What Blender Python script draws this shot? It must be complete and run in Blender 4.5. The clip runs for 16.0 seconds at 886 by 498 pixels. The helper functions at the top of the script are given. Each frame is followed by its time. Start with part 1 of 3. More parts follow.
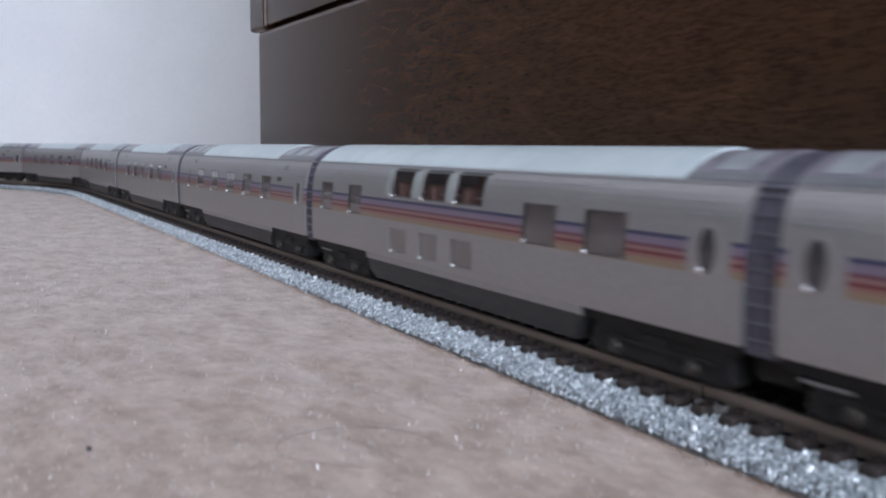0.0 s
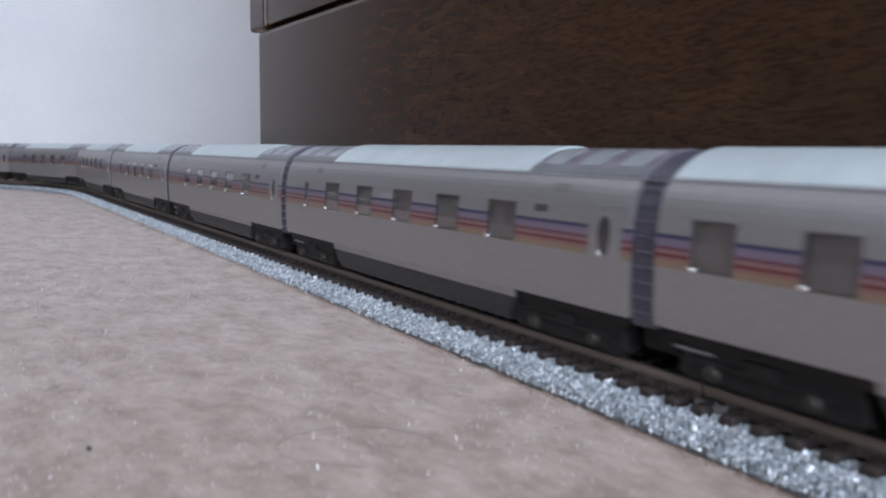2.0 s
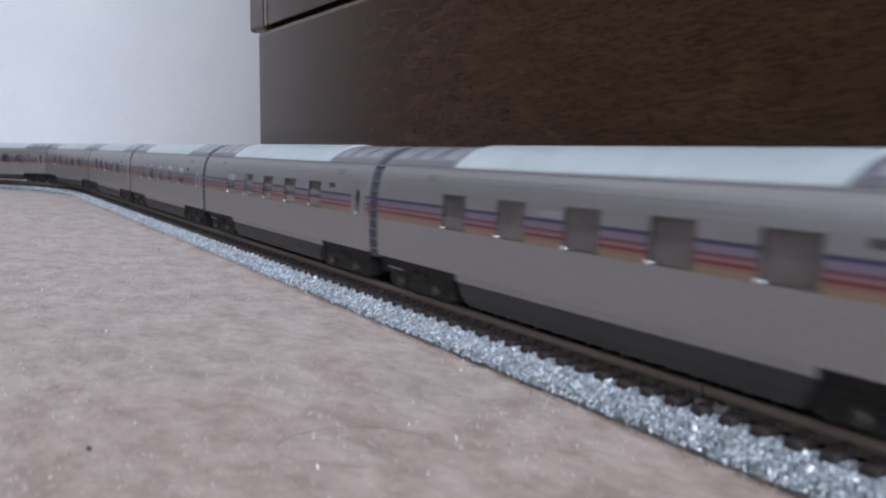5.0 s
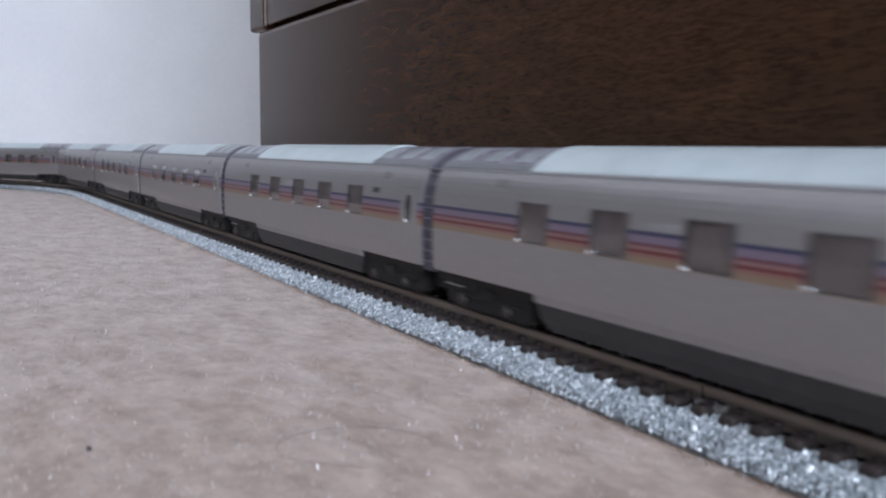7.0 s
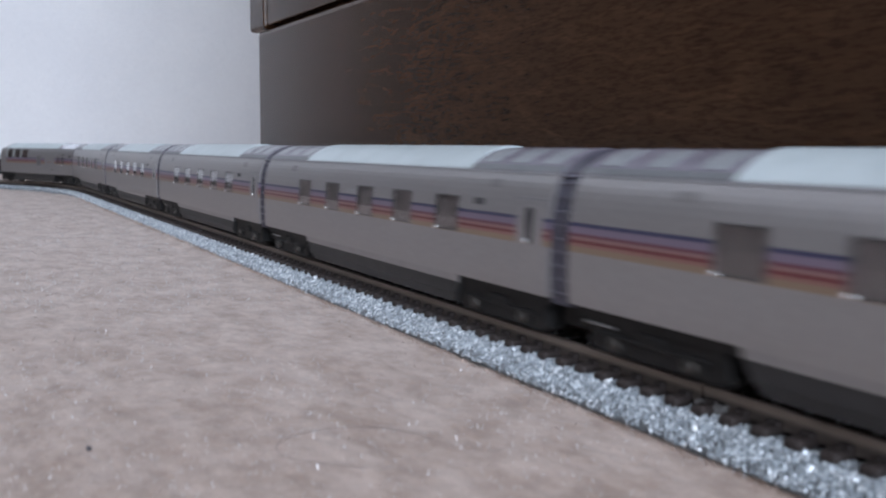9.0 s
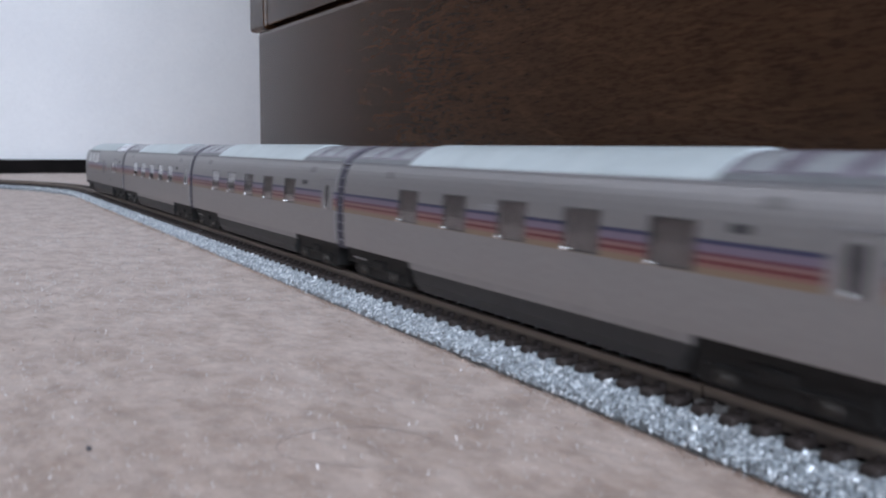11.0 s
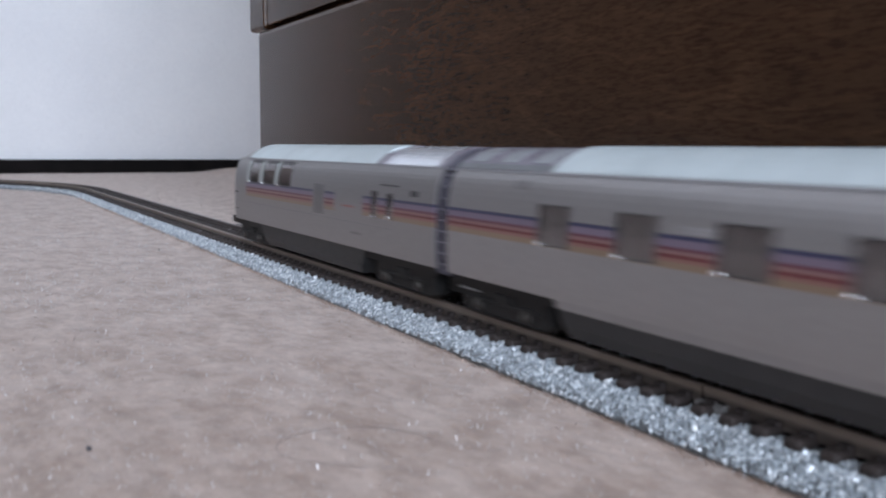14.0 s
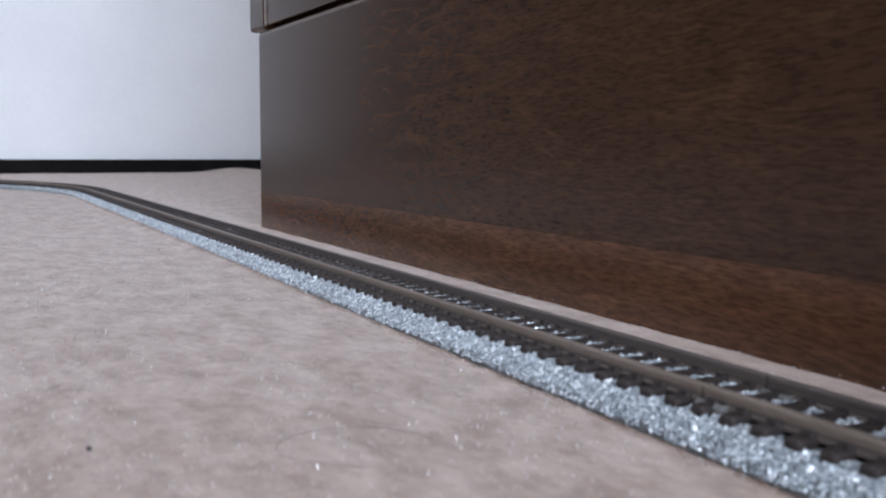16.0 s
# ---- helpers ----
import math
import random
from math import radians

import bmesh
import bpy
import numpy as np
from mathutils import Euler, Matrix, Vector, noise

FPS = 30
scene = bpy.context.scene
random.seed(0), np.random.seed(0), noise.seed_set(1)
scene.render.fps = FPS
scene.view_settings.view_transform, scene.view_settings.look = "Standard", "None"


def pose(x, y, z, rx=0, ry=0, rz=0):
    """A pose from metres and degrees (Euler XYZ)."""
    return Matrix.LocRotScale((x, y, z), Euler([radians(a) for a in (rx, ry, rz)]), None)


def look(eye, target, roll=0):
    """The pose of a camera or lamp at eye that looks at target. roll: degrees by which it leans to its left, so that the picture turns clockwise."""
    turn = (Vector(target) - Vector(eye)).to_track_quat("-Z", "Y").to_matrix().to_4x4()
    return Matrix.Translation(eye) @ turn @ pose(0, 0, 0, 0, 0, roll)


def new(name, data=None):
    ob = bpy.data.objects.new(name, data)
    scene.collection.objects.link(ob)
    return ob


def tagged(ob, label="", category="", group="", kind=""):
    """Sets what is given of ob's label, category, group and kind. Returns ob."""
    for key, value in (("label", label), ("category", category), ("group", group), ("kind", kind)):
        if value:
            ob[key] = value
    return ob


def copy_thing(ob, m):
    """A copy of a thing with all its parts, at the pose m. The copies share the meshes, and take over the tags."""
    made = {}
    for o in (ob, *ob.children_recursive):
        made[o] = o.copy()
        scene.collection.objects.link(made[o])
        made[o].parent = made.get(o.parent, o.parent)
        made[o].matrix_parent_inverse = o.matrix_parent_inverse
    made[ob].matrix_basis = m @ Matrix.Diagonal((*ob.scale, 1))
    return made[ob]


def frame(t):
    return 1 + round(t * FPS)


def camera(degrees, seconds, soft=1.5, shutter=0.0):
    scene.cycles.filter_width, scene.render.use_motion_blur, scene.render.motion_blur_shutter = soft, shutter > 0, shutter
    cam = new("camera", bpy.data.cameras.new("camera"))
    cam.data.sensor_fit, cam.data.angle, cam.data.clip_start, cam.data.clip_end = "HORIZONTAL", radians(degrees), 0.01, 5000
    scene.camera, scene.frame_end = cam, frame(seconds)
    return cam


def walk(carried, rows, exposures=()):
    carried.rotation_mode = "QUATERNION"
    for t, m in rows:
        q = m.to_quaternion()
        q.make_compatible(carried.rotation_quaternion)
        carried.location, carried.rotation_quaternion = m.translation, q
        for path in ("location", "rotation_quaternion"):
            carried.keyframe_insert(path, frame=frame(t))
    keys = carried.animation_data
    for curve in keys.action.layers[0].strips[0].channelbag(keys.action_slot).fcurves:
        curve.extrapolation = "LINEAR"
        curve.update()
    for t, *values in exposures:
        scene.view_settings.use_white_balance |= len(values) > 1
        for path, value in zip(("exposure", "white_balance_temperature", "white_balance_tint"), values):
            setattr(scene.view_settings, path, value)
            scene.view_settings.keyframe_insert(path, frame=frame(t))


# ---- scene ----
cam = camera(49.30, 16.0, soft=2.0, shutter=0.8)
cam.data.dof.use_dof, cam.data.dof.focus_distance, cam.data.dof.aperture_fstop = True, 0.25, 55.0
EYE = Vector((-0.083256, 0.0, 0.033481))
HEAD, TILT, LEAN = radians(27.34), radians(6.092), 0.392
AHEAD = Vector((math.sin(HEAD) * math.cos(TILT), math.cos(HEAD) * math.cos(TILT), -math.sin(TILT)))
STAND = look(EYE, EYE + AHEAD, LEAN)
walk(cam, [(0.0, STAND), (16.0, STAND)], [(0.0, -0.1, 6500, 10), (14.5, -0.1, 6500, 10), (15.8, 0.05, 6500, 10), (16.0, 0.05, 6500, 10)])

# ---- light: an overcast sky through the room's window, and an assumed ceiling lamp ----
world = bpy.data.worlds.new("world")
scene.world = world
world.use_nodes = True
wn = world.node_tree
sky = wn.nodes.new("ShaderNodeTexSky")
sky.sky_type, sky.sun_disc, sky.sun_elevation, sky.sun_rotation = "NISHITA", False, radians(35), radians(250)
wn.links.new(sky.outputs[0], wn.nodes["Background"].inputs[0])
wn.nodes["Background"].inputs[1].default_value = 0.1


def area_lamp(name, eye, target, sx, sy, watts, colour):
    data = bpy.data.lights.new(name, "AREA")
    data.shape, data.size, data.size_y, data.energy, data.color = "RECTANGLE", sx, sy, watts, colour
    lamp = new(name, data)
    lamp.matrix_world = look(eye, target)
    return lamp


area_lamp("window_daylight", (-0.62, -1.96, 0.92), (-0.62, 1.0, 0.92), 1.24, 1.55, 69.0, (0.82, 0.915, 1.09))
# Unseen lamp, added for some soft light from above.
area_lamp("assumed_ceiling_light", (-0.8, -0.3, 2.28), (-0.8, -0.3, 0.0), 0.5, 0.5, 5.0, (0.92, 0.96, 1.0))


# ---- materials ----
def material(name, colour, rough=0.5, metal=0.0, **more):
    m = bpy.data.materials.new(name)
    m.use_nodes = True
    b = m.node_tree.nodes["Principled BSDF"]
    b.inputs["Base Color"].default_value = (*colour, 1)
    b.inputs["Roughness"].default_value, b.inputs["Metallic"].default_value = rough, metal
    for key, value in more.items():
        b.inputs[key.replace("_", " ")].default_value = value
    return m


def add(m, kind, **sockets):
    n = m.node_tree.nodes.new(kind)
    for key, value in sockets.items():
        n.inputs[key.replace("_", " ")].default_value = value
    return n


def join(m, a, b):
    m.node_tree.links.new(a, b)


def bsdf(m):
    return m.node_tree.nodes["Principled BSDF"]


def ramp(m, source, *stops):
    r = m.node_tree.nodes.new("ShaderNodeValToRGB")
    e = r.color_ramp.elements
    while len(e) < len(stops):
        e.new(0.5)
    for k, (at, c) in enumerate(stops):
        e[k].position, e[k].color = at, (*c, 1)
    join(m, source, r.inputs[0])
    return r.outputs[0]


def coords(m, scale=(1, 1, 1)):
    c = m.node_tree.nodes.new("ShaderNodeTexCoord")
    p = m.node_tree.nodes.new("ShaderNodeMapping")
    p.inputs["Scale"].default_value = scale
    join(m, c.outputs["Object"], p.inputs["Vector"])
    return p.outputs[0]


def noise_at(m, vector, scale, detail=4.0, rough=0.6):
    n = add(m, "ShaderNodeTexNoise", Scale=scale, Detail=detail, Roughness=rough)
    join(m, vector, n.inputs["Vector"])
    return n.outputs["Fac"]


def bump(m, height, strength, distance):
    b = add(m, "ShaderNodeBump", Strength=strength, Distance=distance)
    join(m, height, b.inputs["Height"])
    join(m, b.outputs[0], bsdf(m).inputs["Normal"])


def mixed(m, fac, a, b, kind="MIX"):
    n = m.node_tree.nodes.new("ShaderNodeMix")
    n.data_type, n.blend_type = "RGBA", kind
    for value, socket in ((fac, n.inputs[0]), (a, n.inputs[6]), (b, n.inputs[7])):
        if isinstance(value, float):
            socket.default_value = value
        elif isinstance(value, tuple):
            socket.default_value = (*value, 1)
        else:
            join(m, value, socket)
    return n.outputs[2]


def varied(name, dark, light, scale, rough, metal=0.0, relief=0.0, size=0.0002, stretch=(1, 1, 1), **more):
    m = material(name, light, rough, metal, **more)
    v = coords(m, stretch)
    fine, wide = noise_at(m, v, scale), noise_at(m, v, scale / 7, 2.0)
    c = ramp(m, fine, (0.3, dark), (0.7, light))
    tone = ramp(m, wide, (0.3, (0.86, 0.86, 0.86)), (0.7, (1.0, 1.0, 1.0)))
    join(m, mixed(m, 1.0, c, tone, "MULTIPLY"), bsdf(m).inputs["Base Color"])
    if relief:
        bump(m, fine, relief, size)
    return m


def carpet_material(name, fibre):
    m = material(name, (0.5, 0.42, 0.39), 0.85 if not fibre else 0.45, 0.0)
    v = coords(m, (1.0, 0.55, 1.0))
    wide, mid = noise_at(m, v, 140.0, 5.0, 0.68), noise_at(m, v, 420.0, 4.0, 0.65)
    a = ramp(m, wide, (0.37, (0.375, 0.262, 0.202)), (0.63, (0.565, 0.440, 0.374)))
    b = ramp(m, mid, (0.34, (0.79, 0.773, 0.762)), (0.6, (1.0, 1.0, 1.0)))
    c = mixed(m, 1.0, a, b, "MULTIPLY")
    if fibre:
        g = m.node_tree.nodes.new("ShaderNodeNewGeometry")
        isl = ramp(m, g.outputs["Random Per Island"], (0.0, (0.98, 0.978, 0.977)), (1.0, (1.02, 1.02, 1.02)))
        c = mixed(m, 1.0, c, isl, "MULTIPLY")
    else:
        bump(m, noise_at(m, v, 700.0, 3.0), 0.4, 0.0005)
    bsdf(m).inputs["Sheen Weight"].default_value = 0.25
    join(m, c, bsdf(m).inputs["Base Color"])
    return m


def wallpaper_material():
    m = material("woven_wallpaper", (0.78, 0.79, 0.82), 0.75)
    v = coords(m)
    warp = noise_at(m, coords(m, (1600, 1, 160)), 1.0, 2.0)
    weft = noise_at(m, coords(m, (130, 1, 1500)), 1.0, 2.0)
    both = mixed(m, 0.5, warp, weft)
    c = ramp(m, both, (0.35, (0.83, 0.84, 0.86)), (0.65, (0.91, 0.92, 0.935)))
    soft = ramp(m, noise_at(m, v, 9.0, 2.0), (0.3, (0.94, 0.94, 0.95)), (0.7, (1.0, 1.0, 1.0)))
    join(m, mixed(m, 1.0, c, soft, "MULTIPLY"), bsdf(m).inputs["Base Color"])
    bump(m, both, 0.5, 0.0006)
    return m


def wood_material(name="dark_stained_wood", tone=1.0, tint=(1.03, 0.98, 0.96)):
    m = material(name, (0.05, 0.03, 0.02), 0.33, 0.0, Specular_IOR_Level=0.34)
    v = coords(m, (150, 38, 150))
    bend = noise_at(m, coords(m, (9, 4, 9)), 1.0, 3.0)
    w = add(m, "ShaderNodeTexNoise", Scale=1.0, Detail=5.0, Roughness=0.62, Distortion=1.6)
    join(m, v, w.inputs["Vector"])
    pores = noise_at(m, coords(m, (1700, 300, 1700)), 1.0, 3.0)
    c = ramp(m, w.outputs["Fac"], *[(at, tuple(k * tone * f for k, f in zip(col, tint))) for at, col in ((0.25, (0.049, 0.025, 0.0142)), (0.52, (0.062, 0.0315, 0.0175)), (0.78, (0.086, 0.045, 0.0245)))])
    p = ramp(m, pores, (0.38, (0.66, 0.63, 0.61)), (0.56, (1.03, 1.03, 1.03)))
    c = mixed(m, 1.0, c, p, "MULTIPLY")
    rings = add(m, "ShaderNodeTexWave", Scale=1.0, Distortion=14.0, Detail=4.0, Detail_Scale=1.1)
    rings.bands_direction = "Z"
    join(m, coords(m, (30, 24, 75)), rings.inputs["Vector"])
    c = mixed(m, 1.0, c, ramp(m, rings.outputs["Fac"], (0.02, (1.2, 1.18, 1.15)), (0.12, (1.0, 1.0, 1.0))), "MULTIPLY")
    join(m, mixed(m, 1.0, c, ramp(m, bend, (0.3, (0.75, 0.74, 0.73)), (0.7, (1.1, 1.08, 1.05))), "MULTIPLY"), bsdf(m).inputs["Base Color"])
    r = ramp(m, pores, (0.3, (0.27, 0.27, 0.27)), (0.7, (0.22, 0.22, 0.22)))
    join(m, r, bsdf(m).inputs["Roughness"])
    bump(m, pores, 0.03, 0.0002)
    return m


# colour bands along the coach sides: lower height above the rail, colour
BANDS = ((0.0137, (0.285, 0.21, 0.15)), (0.0145, (0.29, 0.155, 0.135)), (0.01495, (0.17, 0.045, 0.05)), (0.01535, (0.29, 0.17, 0.165)),
         (0.0158, (0.17, 0.07, 0.095)), (0.0162, (0.235, 0.19, 0.255)), (0.0171, (0.065, 0.067, 0.13)))
BAND_TOP = 0.0176


def coach_paint(name, gaps=(), tone=1.0):
    """Silver paint; the bands run along the side but for the gaps (from, to) along the coach."""
    m = material(name, (0.36, 0.35, 0.355), 0.34, 0.42)
    v = coords(m)
    grain = noise_at(m, v, 1500.0, 3.0)
    silver = ramp(m, grain, (0.3, (0.276 * tone, 0.262 * tone, 0.261 * tone)), (0.7, (0.318 * tone, 0.303 * tone, 0.302 * tone)))
    sep = m.node_tree.nodes.new("ShaderNodeSeparateXYZ")
    join(m, v, sep.inputs[0])

    def math_node(kind, a, b):
        n = m.node_tree.nodes.new("ShaderNodeMath")
        n.operation = kind
        for value, socket in ((a, n.inputs[0]), (b, n.inputs[1])):
            if isinstance(value, float):
                socket.default_value = value
            else:
                join(m, value, socket)
        return n.outputs[0]
    c = silver
    for low, colour in BANDS:
        c = mixed(m, math_node("GREATER_THAN", sep.outputs[2], low), c, colour)
    c = mixed(m, math_node("GREATER_THAN", sep.outputs[2], BAND_TOP), c, silver)
    for g0, g1 in gaps:
        inside = math_node("MULTIPLY", math_node("GREATER_THAN", sep.outputs[1], g0), math_node("LESS_THAN", sep.outputs[1], g1))
        c = mixed(m, inside, c, silver)
    join(m, c, bsdf(m).inputs["Base Color"])
    bump(m, grain, 0.06, 0.0001)
    return m


M_CARPET, M_PILE = carpet_material("beige_carpet", False), carpet_material("beige_pile", True)
M_GLINT = varied("white_glint_pile", (0.8, 0.78, 0.78), (0.92, 0.9, 0.9), 200.0, 0.25, 0.15)
M_WALLPAPER, M_WOOD, M_FOOT = wallpaper_material(), wood_material(tone=0.96, tint=(0.97, 0.99, 1.01)), wood_material("lighter_brown_wood", 1.75, (1.06, 0.98, 0.96))
M_GAP = material("dark_gap", (0.012, 0.008, 0.006), 0.7)
M_BASE = varied("black_skirting", (0.006, 0.005, 0.005), (0.011, 0.009, 0.009), 60.0, 0.8, Specular_IOR_Level=0.1)
M_PLASTER = varied("white_plaster", (0.74, 0.74, 0.74), (0.8, 0.8, 0.8), 40.0, 0.85, relief=0.2)
# Dark brown of the unseen panels that are added for reflections.
M_TAN = varied("dark_reflection_panel", (0.022, 0.015, 0.011), (0.035, 0.025, 0.018), 30.0, 0.5)
# Dark bed plastic; the shade between the sleepers is in its colour too.
M_BALLAST = varied("shaded_ballast_plastic", (0.06, 0.065, 0.07), (0.15, 0.165, 0.175), 1200.0, 0.35, relief=0.5)
M_STONE = material("grey_ballast_grain", (0.4, 0.45, 0.5), 0.2, 0.12)
pick = M_STONE.node_tree.nodes.new("ShaderNodeNewGeometry")
# Random grey tones; the near-white end is painted glint.
join(M_STONE, ramp(M_STONE, pick.outputs["Random Per Island"], (0.0, (0.21, 0.232, 0.25)), (0.75, (0.48, 0.525, 0.56)), (1.0, (0.88, 0.92, 0.95))), bsdf(M_STONE).inputs["Base Color"])
M_SLEEPER = varied("dark_brown_sleeper", (0.024, 0.018, 0.0165), (0.048, 0.037, 0.034), 900.0, 0.62, relief=0.3, Specular_IOR_Level=0.3)


def rail_material(name, dark, light):
    """Brown metal, with the shade below the head painted dark on web and foot."""
    m = varied(name, dark, light, 500.0, 0.5, 0.1, stretch=(1, 0.1, 1))
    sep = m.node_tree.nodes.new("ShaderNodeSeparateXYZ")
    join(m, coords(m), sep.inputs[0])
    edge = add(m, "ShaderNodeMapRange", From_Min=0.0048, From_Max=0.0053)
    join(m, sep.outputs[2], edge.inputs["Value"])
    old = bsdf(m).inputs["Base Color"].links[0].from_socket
    # Below the edge the brown goes dark, as shade put into the colour.
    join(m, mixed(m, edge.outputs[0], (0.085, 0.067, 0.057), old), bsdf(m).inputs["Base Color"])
    return m


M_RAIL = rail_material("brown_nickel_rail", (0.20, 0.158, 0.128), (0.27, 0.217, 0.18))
# A darker brown for the rail on the far side.
M_RAILDARK = rail_material("darker_rail", (0.10, 0.082, 0.075), (0.145, 0.118, 0.108))
M_SILVER = coach_paint("silver_coach_paint", ((-0.0644, -0.0577),))
M_LEADPAINT = coach_paint("silver_first_coach_paint", ((-0.0644, -0.0577), (0.0578, 0.065)))
M_PLAIN = varied("plain_silver_paint", (0.26, 0.246, 0.245), (0.30, 0.285, 0.284), 1500.0, 0.38, 0.2)
M_ROOF = varied("pale_grey_roof_paint", (0.54, 0.61, 0.63), (0.61, 0.68, 0.70), 300.0, 0.45)
M_ROOFEND = varied("grey_violet_roof_plastic", (0.17, 0.155, 0.185), (0.24, 0.22, 0.26), 400.0, 0.35)
M_PATCH = varied("pale_roof_hatch", (0.29, 0.305, 0.325), (0.36, 0.375, 0.395), 500.0, 0.3)
M_RIM = varied("dark_roof_rim", (0.14, 0.145, 0.155), (0.185, 0.19, 0.2), 500.0, 0.45)
M_WHITEPANEL = varied("blue_white_plastic", (0.86, 0.88, 0.95), (0.92, 0.94, 0.98), 300.0, 0.22, 0.55)
M_BELLOWS = varied("violet_grey_bellows", (0.050, 0.047, 0.064), (0.075, 0.071, 0.092), 600.0, 0.4)
M_RIB = varied("pale_violet_rib", (0.11, 0.108, 0.14), (0.16, 0.157, 0.195), 600.0, 0.35)
M_SKIRT = varied("dark_grey_underframe", (0.027, 0.0265, 0.027), (0.041, 0.0395, 0.040), 500.0, 0.5, Specular_IOR_Level=0.3)
M_BOGIE = varied("black_bogie_plastic", (0.009, 0.0085, 0.0085), (0.019, 0.0178, 0.0175), 700.0, 0.55, Specular_IOR_Level=0.2)
M_WHEEL = varied("dull_wheel_metal", (0.05, 0.045, 0.04), (0.10, 0.088, 0.08), 700.0, 0.4, 0.8)
M_VENT2 = varied("grey_joiner_plastic", (0.13, 0.125, 0.12), (0.2, 0.19, 0.185), 600.0, 0.5)
# Mirror metal for beads that are only there to make window glints.
M_CHROME = material("glint_bead_chrome", (0.93, 0.95, 0.97), 0.09, 1.0)
M_LINE = material("dark_seam", (0.06, 0.058, 0.062), 0.6)
M_INSIDE = varied("grey_brown_interior", (0.2, 0.165, 0.16), (0.29, 0.25, 0.24), 300.0, 0.6)
M_BLIND = varied("drawn_blind", (0.30, 0.27, 0.265), (0.38, 0.35, 0.34), 500.0, 0.6)
M_BROWNBLIND = varied("brown_blind", (0.21, 0.16, 0.15), (0.27, 0.21, 0.2), 500.0, 0.6)
# Frame grey darkened to hold the shade of the window reveals.
M_FRAME = varied("reveal_shade_frame", (0.075, 0.07, 0.07), (0.11, 0.105, 0.105), 500.0, 0.45)
M_PALEBLIND = varied("pale_blind", (0.46, 0.44, 0.435), (0.52, 0.50, 0.495), 500.0, 0.6)
M_PALEFRAME = varied("silver_window_frame", (0.25, 0.24, 0.24), (0.30, 0.29, 0.29), 500.0, 0.4, 0.2)
M_SEAT = varied("red_brown_seat", (0.15, 0.075, 0.06), (0.22, 0.11, 0.09), 500.0, 0.6)
M_GLASS = material("tinted_window_glass", (0.8, 0.78, 0.78), 0.05, 0.0, Transmission_Weight=1.0, IOR=1.33)
M_LAMP = material("glowing_table_lamp", (0.9, 0.2, 0.08), 0.5, 0.0, Emission_Color=(1.0, 0.15, 0.06, 1), Emission_Strength=1.3)
M_HAIR = material("brown_hair", (0.16, 0.12, 0.11), 0.4)
M_SPECK = material("dark_lint", (0.07, 0.065, 0.075), 0.8)

# ---- mesh helpers ----
MM = 0.001


def mesh_of(name, verts, faces, mats, smooth=False, which=None):
    me = bpy.data.meshes.new(name)
    me.from_pydata(verts, [], faces)
    for m in mats if isinstance(mats, (list, tuple)) else [mats]:
        me.materials.append(m)
    if which:
        me.polygons.foreach_set("material_index", which)
    if smooth:
        me.polygons.foreach_set("use_smooth", [True] * len(me.polygons))
    me.update()
    return me


def part(name, bm, mat, parent=None, label="", smooth=False):
    """One mesh object out of a bmesh, under its thing or part."""
    me = bpy.data.meshes.new(name)
    bmesh.ops.recalc_face_normals(bm, faces=bm.faces)
    bm.to_mesh(me)
    bm.free()
    me.materials.append(mat)
    if smooth:
        me.polygons.foreach_set("use_smooth", [True] * len(me.polygons))
    ob = new(name, me)
    ob.parent = parent
    return tagged(ob, label)


def box(x0, x1, y0, y1, z0, z1, bevel=0.0, bm=None, segments=2):
    """A box in metres, its edges rounded by bevel."""
    own = bmesh.new()
    bmesh.ops.create_cube(own, size=1.0)
    for v in own.verts:
        v.co = Vector(((x0 + x1) / 2 + v.co.x * (x1 - x0), (y0 + y1) / 2 + v.co.y * (y1 - y0), (z0 + z1) / 2 + v.co.z * (z1 - z0)))
    if bevel:
        bmesh.ops.bevel(own, geom=own.edges[:], offset=bevel, segments=segments, affect="EDGES", profile=0.5)
    if bm is None:
        return own
    tmp = bpy.data.meshes.new("tmp")
    own.to_mesh(tmp)
    own.free()
    bm.from_mesh(tmp)
    bpy.data.meshes.remove(tmp)
    return bm


def strip(profiles, closed=False, caps=False):
    """A skin over a row of profiles with as many points each."""
    bm = bmesh.new()
    rings = [[bm.verts.new(p) for p in ring] for ring in profiles]
    n = len(rings[0])
    for a, b in zip(rings, rings[1:]):
        for i in range(n if closed else n - 1):
            bm.faces.new((a[i], a[(i + 1) % n], b[(i + 1) % n], b[i]))
    if caps:
        bm.faces.new(rings[0])
        bm.faces.new(rings[-1][::-1])
    return bm


# ---- the room ----
FAR_WALL, ROOM_W, ROOM_E, ROOM_S, ROOM_H = 1.185, -3.2, 0.5, -2.0, 2.4


def carpet_height(x, y):
    near_wall = max(0.0, 1 - abs(y - 1.172) / 0.10)
    swell = 0.0055 * math.exp(-((x - 0.236) / 0.031) ** 2) * min(1.0, near_wall * 1.6)
    beyond = 0.0009 if x > 0.0112 and y < 0.6 else 0.0
    off = abs(x if y < 0.62 else math.hypot(x + 0.348, y - 0.620) - 0.348)
    bank = 0.0
    if x < 0.0112 and off > 0.0112:
        far = min(1.0, max(0.0, (y - 0.15) / 0.2))
        bank = (0.00015 + 0.0009 * far + 0.00025 * noise.noise((y * 70, 3.0, 0.0))) * max(0.0, 1 - (off - 0.0112) / 0.005)
    return bank + beyond + swell + 0.0009 * near_wall * noise.noise((x * 18, y * 18, 2.0))


def pile_height(x, y):
    return 0.00016 * noise.noise((x * 260, y * 120, 0.0)) + 0.0002 * noise.noise((x * 100, y * 45, 4.0))


